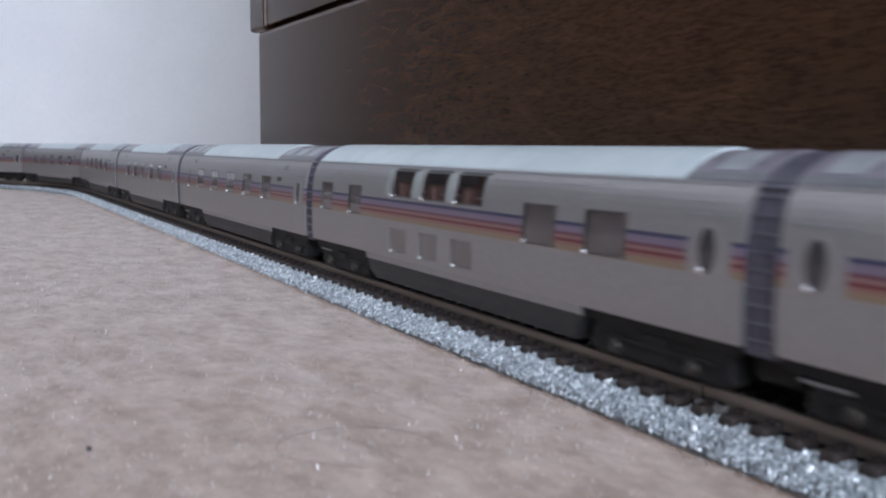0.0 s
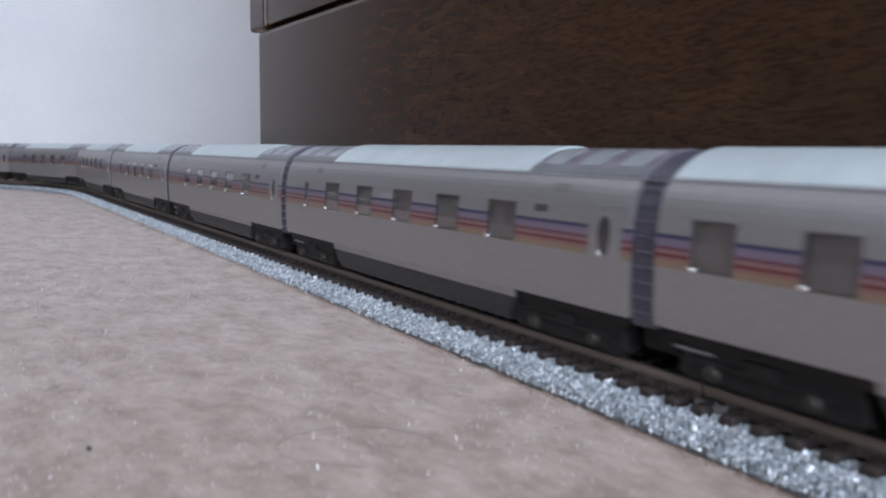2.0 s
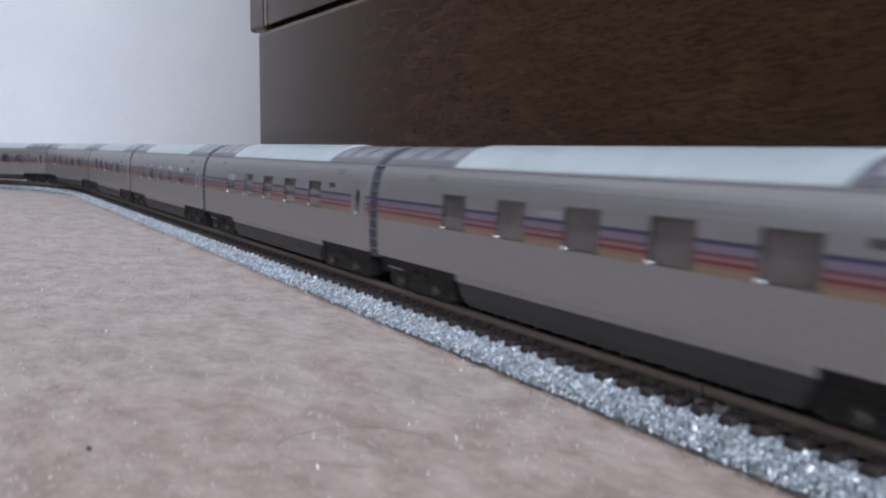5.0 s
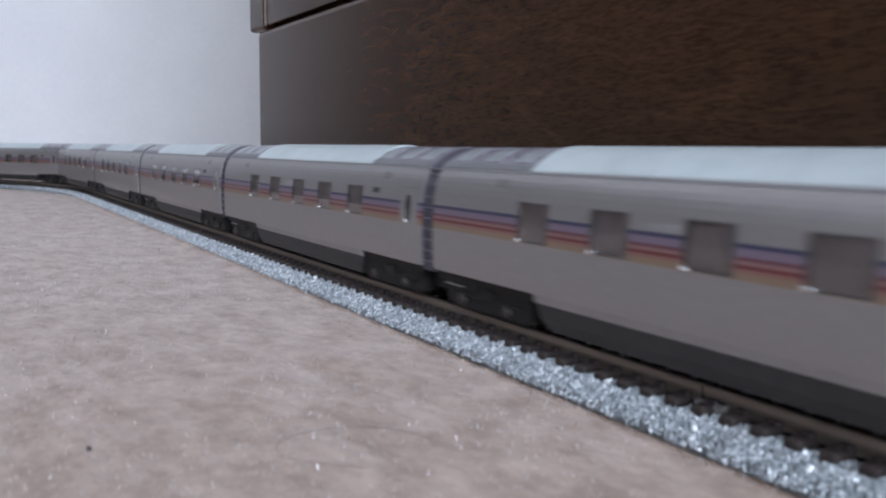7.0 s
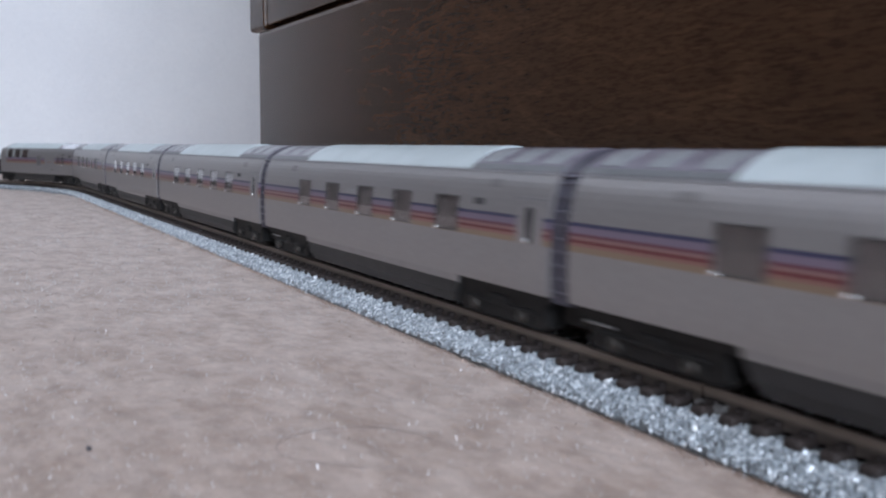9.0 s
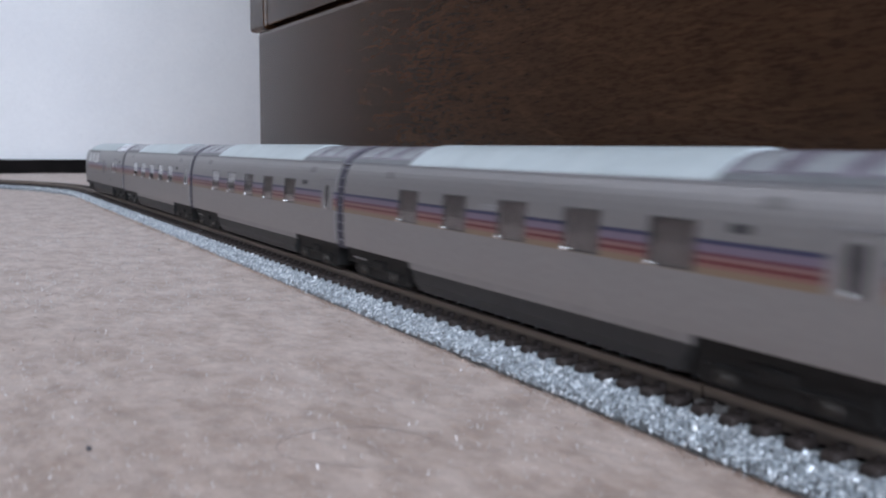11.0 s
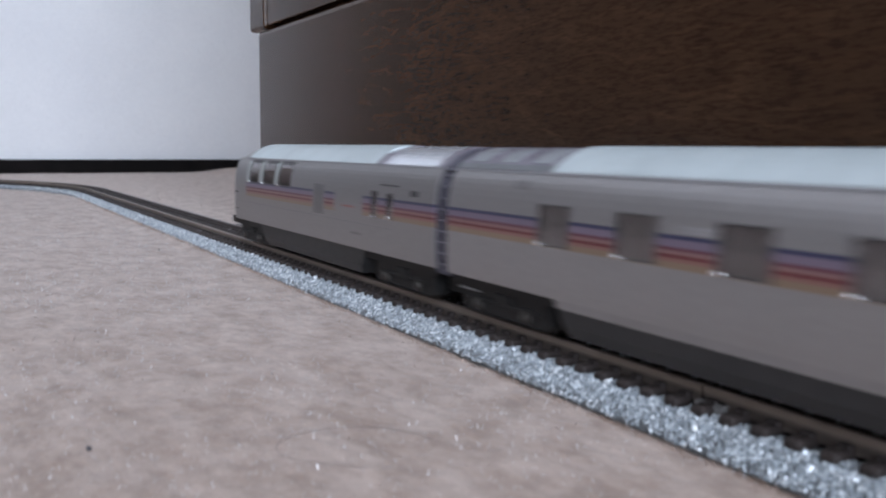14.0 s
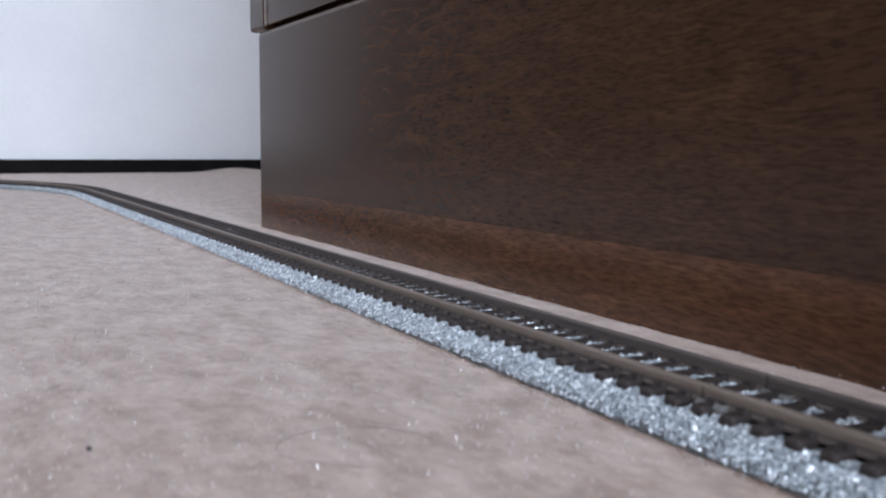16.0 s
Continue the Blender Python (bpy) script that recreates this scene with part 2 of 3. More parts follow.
def build_floor():
    verts, faces = [], []
    xs = np.concatenate([np.linspace(ROOM_W, -0.2, 30)[:-1], np.linspace(-0.2, 0.06, 330)[:-1], np.linspace(0.06, ROOM_E, 60)])
    ys = np.concatenate([np.linspace(ROOM_S, 0.03, 30)[:-1], np.linspace(0.03, 0.45, 520)[:-1], np.linspace(0.45, FAR_WALL, 110)])
    for y in ys:
        for x in xs:
            q = Vector((x, y, 0))
            z = pile_height(x, y) + 0.00008 * noise.noise(q * 520) + carpet_height(x, y) - 0.0003
            if abs(x) < 0.0118 and y < 0.6:
                z = min(z, 0.0)
            verts.append((x, y, z))
    n = len(xs)
    for j in range(len(ys) - 1):
        for i in range(n - 1):
            faces.append((j * n + i, j * n + i + 1, (j + 1) * n + i + 1, (j + 1) * n + i))
    ob = new("floor", mesh_of("floor", verts, faces, M_CARPET, True))
    tagged(ob, "beige looped-pile carpet with a mottled pinkish tone", "carpet", kind="structure")


def build_pile():
    """Short fibres of the carpet, thicker sown close to the track's near side."""
    rng = np.random.default_rng(5)
    verts, faces, which = [], [], []
    def blade(x, y, z, a, tilt, ln, w, mat):
        dx, dy = math.cos(a), math.sin(a)
        k = len(verts)
        verts.extend([(x - dy * w, y + dx * w, z), (x + dy * w, y - dx * w, z), (x + dx * ln * math.sin(tilt), y + dy * ln * math.sin(tilt), z + ln * math.cos(tilt))])
        faces.append((k, k + 1, k + 2))
        which.append(mat)

    def ground(x, y):
        return carpet_height(x, y) + pile_height(x, y) - 0.0004
    # fuzz pressed up along the track's foot and the cabinet's foot
    for edge, lo, hi, count in ((-0.0118, 0.06, 0.62, 10000), (0.0118, 0.06, 0.62, 3000), (0.0290, 0.06, 0.379, 3000)):
        for y, off, a, tilt, r in zip(rng.uniform(lo, hi, count), rng.normal(0, 0.0005, count), rng.uniform(0, 6.283, count), rng.uniform(0.1, 1.2, count), rng.random(count)):
            x = min(edge + off, 0.0296) if edge > 0.02 else (min(edge + off, -0.0113) if edge < 0 else max(edge + off, 0.0113))
            blade(x, y, ground(x, y), a, tilt, 0.0003 + (0.0006 if edge < 0 else 0.0003) * r * r, 0.0001, 0)
    # the upright pile, leaning a little one way as it was last brushed
    for x0, x1, y0, y1, count, big in ((-0.16, -0.0113, 0.06, 0.20, 42000, 1.0), (-0.17, -0.0113, 0.20, 0.38, 32000, 1.25), (-0.17, -0.0113, 0.38, 0.66, 24000, 1.7),
                                       (0.0113, 0.0296, 0.06, 0.38, 16000, 1.0), (0.0113, 0.26, 0.38, 1.17, 30000, 1.9), (-0.2, -0.0113, 0.66, 1.17, 18000, 2.0)):
        for x, y, a, tilt, r in zip(rng.uniform(x0, x1, count), rng.uniform(y0, y1, count), rng.uniform(0, 6.283, count), rng.normal(1.31, 0.08, count), rng.random(count)):
            if y > 0.6 and abs(math.hypot(x + 0.348, max(y, 0.62) - 0.620) - 0.348) < 0.0115:
                continue
            blade(x, y, ground(x, y), a, tilt, (0.0004 + 0.0004 * r) * big ** 0.5, 0.00036 * big, 0)
    # single whitish fibres strewn over the carpet, their pale colour standing in for glints
    for x0, x1, y0, y1, count, big in ((-0.16, -0.0115, 0.06, 0.20, 7000, 1.1), (-0.17, -0.0115, 0.20, 0.40, 12000, 1.3), (-0.17, -0.0115, 0.40, 0.62, 4000, 1.5), (0.0115, 0.0295, 0.06, 0.38, 3600, 0.9)):
        for x, y, a, tilt, r in zip(rng.uniform(x0, x1, count), rng.uniform(y0, y1, count), rng.uniform(0, 6.283, count), rng.uniform(0.3, 1.25, count), rng.random(count)):
            if noise.noise(Vector((x, y * 0.4, 5)) * 60) + 0.35 * r > 0.05:
                blade(x, y, ground(x, y) + 0.0006, a, tilt, (0.0004 + 0.0005 * r * r) * big, 0.000045 * big, 1)
    ob = new("carpet_pile", mesh_of("carpet_pile", verts, faces, [M_PILE, M_GLINT], False, which))
    tagged(ob, "short beige carpet fibres with white ones as painted glints", "carpet pile", kind="stuff")


def build_room():
    t = 0.1
    def wall(name, *dims, mat=M_WALLPAPER):
        ob = part(name, box(*dims), mat)
        return tagged(ob, "white wall with fine woven wallpaper" if mat is M_WALLPAPER else "plain painted wall", "wall", kind="structure")
    wall("wall_north", ROOM_W, ROOM_E, FAR_WALL + 0.003, FAR_WALL + t, -0.05, ROOM_H)
    # Unseen panel, added so that the cabinet front mirrors something dark.
    ob = part("reflection_panel", box(ROOM_W, -0.27, FAR_WALL - 0.022, FAR_WALL - 0.007, 0.0, 0.6, 0.002), M_TAN)
    tagged(ob, "unseen dark brown panel added for reflections", "wall panel", kind="structure")
    wall("wall_east", ROOM_E, ROOM_E + t, ROOM_S, FAR_WALL + t, -0.05, ROOM_H, mat=M_PLASTER)
    wall("wall_west", ROOM_W - t, ROOM_W, ROOM_S, FAR_WALL + t, -0.05, ROOM_H, mat=M_PLASTER)
    # A second added panel out of view; it keeps western reflections dark.
    ob = part("reflection_panel", box(ROOM_W + 0.003, ROOM_W + 0.02, ROOM_S, FAR_WALL - 0.03, 0.0, 1.0, 0.002), M_TAN)
    tagged(ob, "unseen dark brown panel added for reflections", "wall panel", kind="structure")
    # the south wall, open for the window
    bm = box(ROOM_W - t, ROOM_E, ROOM_S - t, ROOM_S, -0.05, 0.12)
    box(ROOM_W - t, ROOM_E, ROOM_S - t, ROOM_S, 1.72, ROOM_H, 0, bm)
    box(ROOM_W - t, -1.25, ROOM_S - t, ROOM_S, 0.12, 1.72, 0, bm)
    box(0.02, ROOM_E, ROOM_S - t, ROOM_S, 0.12, 1.72, 0, bm)
    ob = part("wall_south", bm, M_PLASTER)
    tagged(ob, "plain white wall with a window opening", "wall", kind="structure")
    ob = part("ceiling", box(ROOM_W - t, ROOM_E + t, ROOM_S - t, FAR_WALL + t, ROOM_H, ROOM_H + t), M_PLASTER)
    tagged(ob, "plain white ceiling", "ceiling", kind="structure")
    ob = part("baseboard", box(ROOM_W, ROOM_E, FAR_WALL - 0.006, FAR_WALL + 0.002, -0.02, 0.0152, 0.001), M_BASE)
    tagged(ob, "narrow black skirting strip along the wall's foot", "skirting", kind="structure")


def build_cabinet():
    x0, y1, top = 0.0296, 0.3886, 0.0780
    root = tagged(new("cabinet"), "dark-stained wooden drawer cabinet standing on the carpet", "cabinet")
    # plinth, inset at its end, with a rounded upright edge
    part("plinth", box(x0, 0.46, -1.2, 0.3794, -0.001, top, 0.0022, segments=3), M_WOOD, root, "dark brown wooden plinth board")
    # The plinth's lowest 15 mm in a lighter, warmer brown.
    part("foot_band", box(x0 - 0.00005, x0 + 0.004, -1.2, 0.3772, -0.001, 0.0153), M_FOOT, root, "warmer brown strip along the plinth's foot")
    part("side_panel", box(x0 - 0.0005, 0.46, 0.3692, y1, top + 0.0003, 0.75, 0.0012), M_WOOD, root)
    part("carcass", box(x0 + 0.012, 0.46, -1.18, 0.3680, top + 0.0005, 0.75), M_GAP, root)
    part("drawer_front", box(x0, x0 + 0.0112, -1.17, 0.3660, top + 0.0010, 0.25, 0.0005), M_WOOD, root)
    part("drawer_front", box(x0, x0 + 0.0112, -1.17, 0.3660, 0.254, 0.745, 0.001), M_WOOD, root)
    part("cabinet_top", box(x0 - 0.005, 0.465, -1.22, 0.394, 0.7505, 0.77, 0.002), M_WOOD, root)


build_floor()
build_room()
build_cabinet()
build_pile()

# ---- the railway line ----
RAIL_Z = 0.006
BEND_AT, RADIUS, QUARTER = 0.620, 0.348, 0.348 * math.pi / 2


def on_line(s):
    """Place and heading of the line's axis at s metres; the heading turns left round the bend."""
    if s <= BEND_AT:
        return Vector((0, s, 0)), 0.0
    if s <= BEND_AT + QUARTER:
        a = (s - BEND_AT) / RADIUS
        return Vector((-RADIUS + RADIUS * math.cos(a), BEND_AT + RADIUS * math.sin(a), 0)), a
    return Vector((-RADIUS - (s - BEND_AT - QUARTER), BEND_AT + RADIUS, 0)), math.pi / 2


def swept(s0, s1, step, profile, closed=True):
    n = max(1, round((s1 - s0) / step))
    rings = []
    for i in range(n + 1):
        p, a = on_line(s0 + (s1 - s0) * i / n)
        side = Vector((math.cos(a), math.sin(a), 0))
        rings.append([p + side * x * MM + Vector((0, 0, z * MM)) for x, z in profile])
    return strip(rings, closed, closed)


BED = ((-11.3, 0.2), (-11.2, 0.95), (-8.6, 3.2), (-7.9, 3.3), (7.9, 3.3), (8.6, 3.2), (11.2, 0.95), (11.3, 0.2))
sleeper_mesh = None


def rail_profile(c):
    return [(c - 0.95, 3.95), (c - 0.95, 4.25), (c - 0.62, 4.5), (c - 0.52, 5.2), (c - 0.6, 5.45), (c - 0.6, 5.9), (c - 0.5, 6.02), (c + 0.5, 6.02),
            (c + 0.6, 5.9), (c + 0.6, 5.45), (c + 0.52, 5.2), (c + 0.62, 4.5), (c + 0.95, 4.25), (c + 0.95, 3.95)]


def build_track_piece(s0, s1):
    global sleeper_mesh
    step = 0.004 if s1 > BEND_AT and s0 < BEND_AT + QUARTER - 0.01 else 0.05
    root = tagged(new("track_piece"), "model railway track on a grey moulded ballast bed", "model track", group="pieces of the railway line")
    part("roadbed", swept(s0 + 0.0001, s1 - 0.0001, step, BED), M_BALLAST, root)
    for c in (-5.05, 5.05):
        part("rail", swept(s0 + 0.0002, s1 - 0.0002, step, rail_profile(c)), M_RAIL if c < 0 else M_RAILDARK, root, "brown metal rail" if c < 0 else "darker metal rail")
        part("rail_joiner", swept(s1 - 0.004, s1 - 0.0003, 0.004, [(c - 1.25, 3.9), (c - 1.25, 4.5), (c - 0.7, 4.8), (c + 0.7, 4.8), (c + 1.25, 4.5), (c + 1.25, 3.9)]), M_WHEEL, root)
        part("joiner_cover", swept(s1 - 0.0045, s1 - 0.0002, 0.004, [(c - 2.0, 3.6), (c - 2.0, 4.3), (c - 1.3, 4.55), (c + 1.3, 4.55), (c + 2.0, 4.3), (c + 2.0, 3.6)]), M_VENT2, root, "grey plastic joiner cover")
    count = round((s1 - s0) / 0.00459)
    for i in range(count):
        p, a = on_line(s0 + (i + 0.5) * (s1 - s0) / count)
        if sleeper_mesh is None:
            bm = box(-8.7 * MM, 8.7 * MM, -1.15 * MM, 1.15 * MM, 3.0 * MM, 4.5 * MM, 0.0006, segments=3)
            for c in (-5.05, 5.05):
                for d in (-1, 1):
                    box((c + d * 1.05 - 0.55) * MM, (c + d * 1.05 + 0.55) * MM, -0.85 * MM, 0.85 * MM, 4.0 * MM, 4.95 * MM, 0.00035, bm)
            bmesh.ops.recalc_face_normals(bm, faces=bm.faces)
            sleeper_mesh = bpy.data.meshes.new("sleeper")
            bm.to_mesh(sleeper_mesh)
            bm.free()
            sleeper_mesh.materials.append(M_SLEEPER)
        ob = new("sleeper", sleeper_mesh)
        ob.parent = root
        ob.matrix_basis = Matrix.Translation(p) @ Matrix.Rotation(a, 4, "Z")
    return root


def build_grains(root, s0, s1, count, seed):
    """Loose-looking grains moulded on the bed: shoulders and between the sleepers."""
    rng = np.random.default_rng(seed)
    solid = [(1, 0, -0.7), (-1, 0, -0.7), (0, 1, 0.7), (0, -1, 0.7), (0.6, 0.5, 0.9), (-0.5, -0.6, 0.3)]
    tri = [(0, 2, 4), (0, 4, 3), (1, 3, 5), (1, 5, 2), (2, 5, 4), (3, 4, 5), (0, 3, 1), (0, 1, 2)]
    verts, faces = [], []
    for _ in range(count):
        count_s = round((s1 - s0) / 0.00459)
        gap = (s1 - s0) / count_s
        s = rng.uniform(s0, s1)
        where = rng.random()
        if where < 0.62:
            k = rng.random()
            x, z = -11.2 + 2.6 * k, 0.6 + 2.45 * min(1.0, k * 1.15)
        elif where < 0.9:
            x = rng.uniform(-4.2, 4.2) if rng.random() < 0.7 else rng.uniform(-8.8, -6.4)
            z = 3.9 if abs(x) < 4.3 else 3.35
            s = s0 + gap * (rng.integers(0, count_s) + (0.0 if rng.random() < 0.5 else 1.0) + (rng.random() - 0.5) * 0.5)
            s = min(max(s, s0), s1)
        else:
            k = rng.random()
            x, z = 11.1 - 3.2 * k, 0.8 + 2.7 * k
        p, a = on_line(s)
        p = p + Vector((math.cos(a), math.sin(a), 0)) * x * MM + Vector((0, 0, z * MM))
        q = Euler(rng.uniform(0, 6.28, 3)).to_matrix()
        size = rng.uniform(0.2, 0.48) * MM
        k = len(verts)
        verts += [tuple(p + q @ (Vector(v) * size)) for v in solid]
        faces += [(i + k, j + k, l + k) for i, j, l in tri]
    ob = new("ballast", mesh_of("ballast", verts, faces, M_STONE))
    ob.parent = root
    tagged(ob, "glittering grey ballast grains", kind="stuff")


PIECES = [0.084 + 0.248 * k for k in range(-7, 3)] + [BEND_AT, BEND_AT + QUARTER / 2, BEND_AT + QUARTER]
PIECES += [PIECES[-1] + 0.248 * k for k in range(1, 4)]
for number, (s0, s1) in enumerate(zip(PIECES, PIECES[1:])):
    piece = build_track_piece(s0, s1)
    if -0.2 < s0 < 0.5:
        build_grains(piece, s0, s1, 19000, 11 + number)
    elif 0.5 < s0 < 0.7:
        build_grains(piece, s0, s1, 5000, 11 + number)

# ---- the train: coaches in N scale, 137 mm from coupling to coupling ----
PITCH = 137.0
HALF = PITCH / 2
WALLS = ((9.45, 6.25), (9.54, 6.8), (9.6, 7.4), (9.67, 8.2), (9.71, 9.2), (9.75, 11.0), (9.75, 15.0), (9.7, 16.3), (9.6, 17.5), (9.48, 18.7), (9.32, 19.8),
         (9.1, 20.8), (8.84, 21.7), (8.55, 22.4), (8.15, 23.1), (7.8, 23.65), (7.62, 23.95))


def wall_x(z):
    for (xa, za), (xb, zb) in zip(WALLS, WALLS[1:]):
        if z <= zb:
            return xa + (xb - xa) * (z - za) / (zb - za)
    return WALLS[-1][0]


def along(u):
    """From the distance to the coach's rear coupling line to its own y, in metres."""
    return (HALF - u) * MM


def build_shell(root, u0, u1, holes, paint, low=6.65):
    """Both side walls with their openings and reveals, and the two end walls."""
    us = sorted({u0, u1, *[h[0] for h in holes], *[h[1] for h in holes]})
    zs = sorted({low, *[z for _, z in WALLS if z > low], *[h[2] for h in holes], *[h[3] for h in holes]})
    bm = bmesh.new()
    for side in (-1, 1):
        grid = {}
        def vert(u, z, deep=0.0):
            key = (u, z, deep)
            if key not in grid:
                grid[key] = bm.verts.new((side * (wall_x(z) - deep) * MM, along(u), z * MM))
            return grid[key]
        for ua, ub in zip(us, us[1:]):
            for za, zb in zip(zs, zs[1:]):
                um, zm = (ua + ub) / 2, (za + zb) / 2
                if not any(h[0] < um < h[1] and h[2] < zm < h[3] for h in holes):
                    bm.faces.new((vert(ua, za), vert(ub, za), vert(ub, zb), vert(ua, zb)))
        for h in holes:
            hz = [z for z in zs if h[2] <= z <= h[3]]
            hu = [u for u in us if h[0] <= u <= h[1]]
            edge = [(u, hz[0]) for u in hu] + [(hu[-1], z) for z in hz[1:]] + [(u, hz[-1]) for u in hu[-2::-1]] + [(hu[0], z) for z in hz[-2::-1]]
            for a, b in zip(edge, edge[1:]):
                bm.faces.new((vert(*a), vert(*b), vert(*b, 0.55), vert(*a, 0.55)))
    for u in (u0, u1):
        walls = [(x, z) for x, z in WALLS if z >= low]
        ring = [(-x, z) for x, z in walls] + [(x, z) for x, z in walls[::-1]]
        bm.faces.new([bm.verts.new((x * MM, along(u), z * MM)) for x, z in ring])
    return part("body", bm, paint, root, "silver-painted side walls with rainbow bands")


def roof_arc(wide=7.75, low=24.0, rise=3.4, n=16):
    return [(wide * math.cos(math.pi * i / n), low + rise * math.sin(math.pi * i / n) ** 1.85) for i in range(n + 1)]


def build_roof(root, name, u0, u1, mat, label, wide=7.75, rise=3.62):
    arc = [(wide, 23.8), *roof_arc(wide, 24.0, rise), (-wide, 23.8)]
    bm = strip([[(x * MM, along(u), z * MM) for x, z in arc] for u in (u0, u1)], True, True)
    return part(name, bm, mat, root, label, False)


def roof_plate(root, name, u0, u1, a0, a1, mat, proud=0.12, label=""):
    """A curved plate lying on the roof between two angles of its arc."""
    rows = []
    for u in (u0, u1):
        ring = []
        for off in (proud, -0.1):
            for k in range(5):
                i = a0 + (a1 - a0) * (k if off > 0 else 4 - k) / 4
                ring.append(((7.75 + off) * math.cos(i) * MM, along(u), (24.0 + (3.4 + off) * math.sin(i) ** 1.85) * MM))
        rows.append(ring)
    return part(name, strip(rows, True, True), mat, root, label)


def pane_edge(u0, u1, z0, z1, n=6):
    """The outline of an opening, its upright sides in steps that follow the wall's curve."""
    zs = [z0 + (z1 - z0) * k / n for k in range(n + 1)]
    return [(u0, z) for z in zs] + [(u1, z) for z in zs[::-1]]


def curved_sheet(u0, u1, z0, z1, side, deep, thick, n=6):
    """A thin sheet behind the wall's skin, bent like the wall."""
    rows = []
    for k in range(n + 1):
        z = z0 + (z1 - z0) * k / n
        x = wall_x(z) - deep
        rows.append([(side * (x - d) * MM, along(u), z * MM) for u, d in ((u0, 0.0), (u1, 0.0), (u1, thick), (u0, thick))])
    return strip(rows, True, True)


def build_window(root, u0, u1, z0, z1, blind, cloth=None):
    """Frame, nearly flush pane, a bead added for a corner glint and what stands behind, on both sides."""
    for side in (-1, 1):
        bm = bmesh.new()
        outer, inner = pane_edge(u0 - 0.1, u1 + 0.1, z0 - 0.1, z1 + 0.1), pane_edge(u0 + 0.1, u1 - 0.1, z0 + 0.1, z1 - 0.1)
        rings = []
        for pts, proud in ((outer, -0.02), (outer, 0.02), (inner, 0.02), (inner, -0.3)):
            rings.append([bm.verts.new((side * (wall_x(z) + proud) * MM, along(u), z * MM)) for u, z in pts])
        n = len(outer)
        for a, b in zip(rings, rings[1:]):
            for i in range(n):
                bm.faces.new((a[i], a[(i + 1) % n], b[(i + 1) % n], b[i]))
        frame_ob = part("window", bm, M_PALEFRAME if cloth is M_PALEBLIND else M_FRAME, root)
        part("window_pane", curved_sheet(u0 + 0.08, u1 - 0.08, z0 + 0.08, z1 - 0.08, side, 0.05, 0.2), M_GLASS, frame_ob).visible_shadow = blind
        bm = bmesh.new()
        bmesh.ops.create_uvsphere(bm, u_segments=12, v_segments=8, radius=1.0)
        for v in bm.verts:
            v.co = Vector((side * (wall_x(z0) + 0.02 + v.co.x * side * 0.36) * MM, along(u0 + 0.3) + v.co.y * 0.62 * MM, (z0 + 0.05 + v.co.z * 0.36) * MM))
        part("glint_bead", bm, M_CHROME, frame_ob, "chrome bead added to make a glint", True)
        if blind:
            inset = 0.7 if cloth is M_BROWNBLIND else -0.2
            part("blind", curved_sheet(u0 - 0.3, u1 + 0.3, z0 + inset, z1 - inset, side, 0.6, 0.2), cloth or M_BLIND, frame_ob)


def skin(bm, u0, u1, z0, z1, side, proud, n):
    """Adds a plate on the wall's skin, bent like the wall, to a bmesh."""
    rows = []
    for k in range(n + 1):
        z = z0 + (z1 - z0) * k / n
        rows.append([bm.verts.new((side * (wall_x(z) + d) * MM, along(u), z * MM)) for u, d in ((u0, proud), (u1, proud), (u1, -0.2), (u0, -0.2))])
    for a, b in zip(rows, rows[1:]):
        for i in range(4):
            bm.faces.new((a[i], a[(i + 1) % 4], b[(i + 1) % 4], b[i]))
    bm.faces.new(rows[0])
    bm.faces.new(rows[-1][::-1])
    return bm


def side_plate(root, name, u0, u1, z0, z1, mat, proud=0.05, label=""):
    for side in (-1, 1):
        part(name, skin(bmesh.new(), u0, u1, z0, z1, side, proud, max(1, round((z1 - z0) / 0.8))), mat, root, label)


def build_door(root, u, oval):
    """A side door's outline, its narrow window and the rain strip above it."""
    for side in (-1, 1):
        bm = bmesh.new()
        for a in (u - 3.6, u + 3.6):
            skin(bm, a - 0.06, a + 0.06, 7.2, 20.0, side, 0.02, 10)
        door = part("door", bm, M_GUTTER, root, "thin door seam")
        part("rain_strip", skin(bmesh.new(), u - 4.2, u + 4.2, 20.0, 20.22, side, 0.1, 1), M_GUTTER, door)
        n, hw, hh, zc = 24, 1.35 if oval else 1.15, 2.55, 16.35
        power = 1.0 if oval else 0.35

        def ring(grow, proud):
            pts = []
            for i in range(n):
                c, s = math.cos(2 * math.pi * i / n), math.sin(2 * math.pi * i / n)
                du, dz = math.copysign(abs(c) ** power, c) * (hw + grow), math.copysign(abs(s) ** power, s) * (hh + grow)
                pts.append((side * (wall_x(zc + dz) + proud) * MM, along(u + du), (zc + dz) * MM))
            return pts
        part("window_frame", strip([ring(0.35, -0.1), ring(0.35, 0.06), ring(0.0, 0.08), ring(0.0, -0.02)], True), M_PLAIN, door)
        rows = []
        for k in range(-8, 9):
            dz = hh * math.sin(k / 8 * math.pi / 2)
            du = hw * (max(0.0004, 1 - abs(dz / hh) ** (2 / power)) ** (power / 2))
            x = wall_x(zc + dz)
            rows.append([(side * (x + d) * MM, along(u + e), (zc + dz) * MM) for e, d in ((-du, 0.04), (du, 0.04), (du, -0.1), (-du, -0.1))])
        part("window_pane", strip(rows, True, True), M_DARKPANE, door)
        # An added chrome bead, no part of the door, that makes its glint.
        bm = bmesh.new()
        bmesh.ops.create_uvsphere(bm, u_segments=10, v_segments=8, radius=1.0)
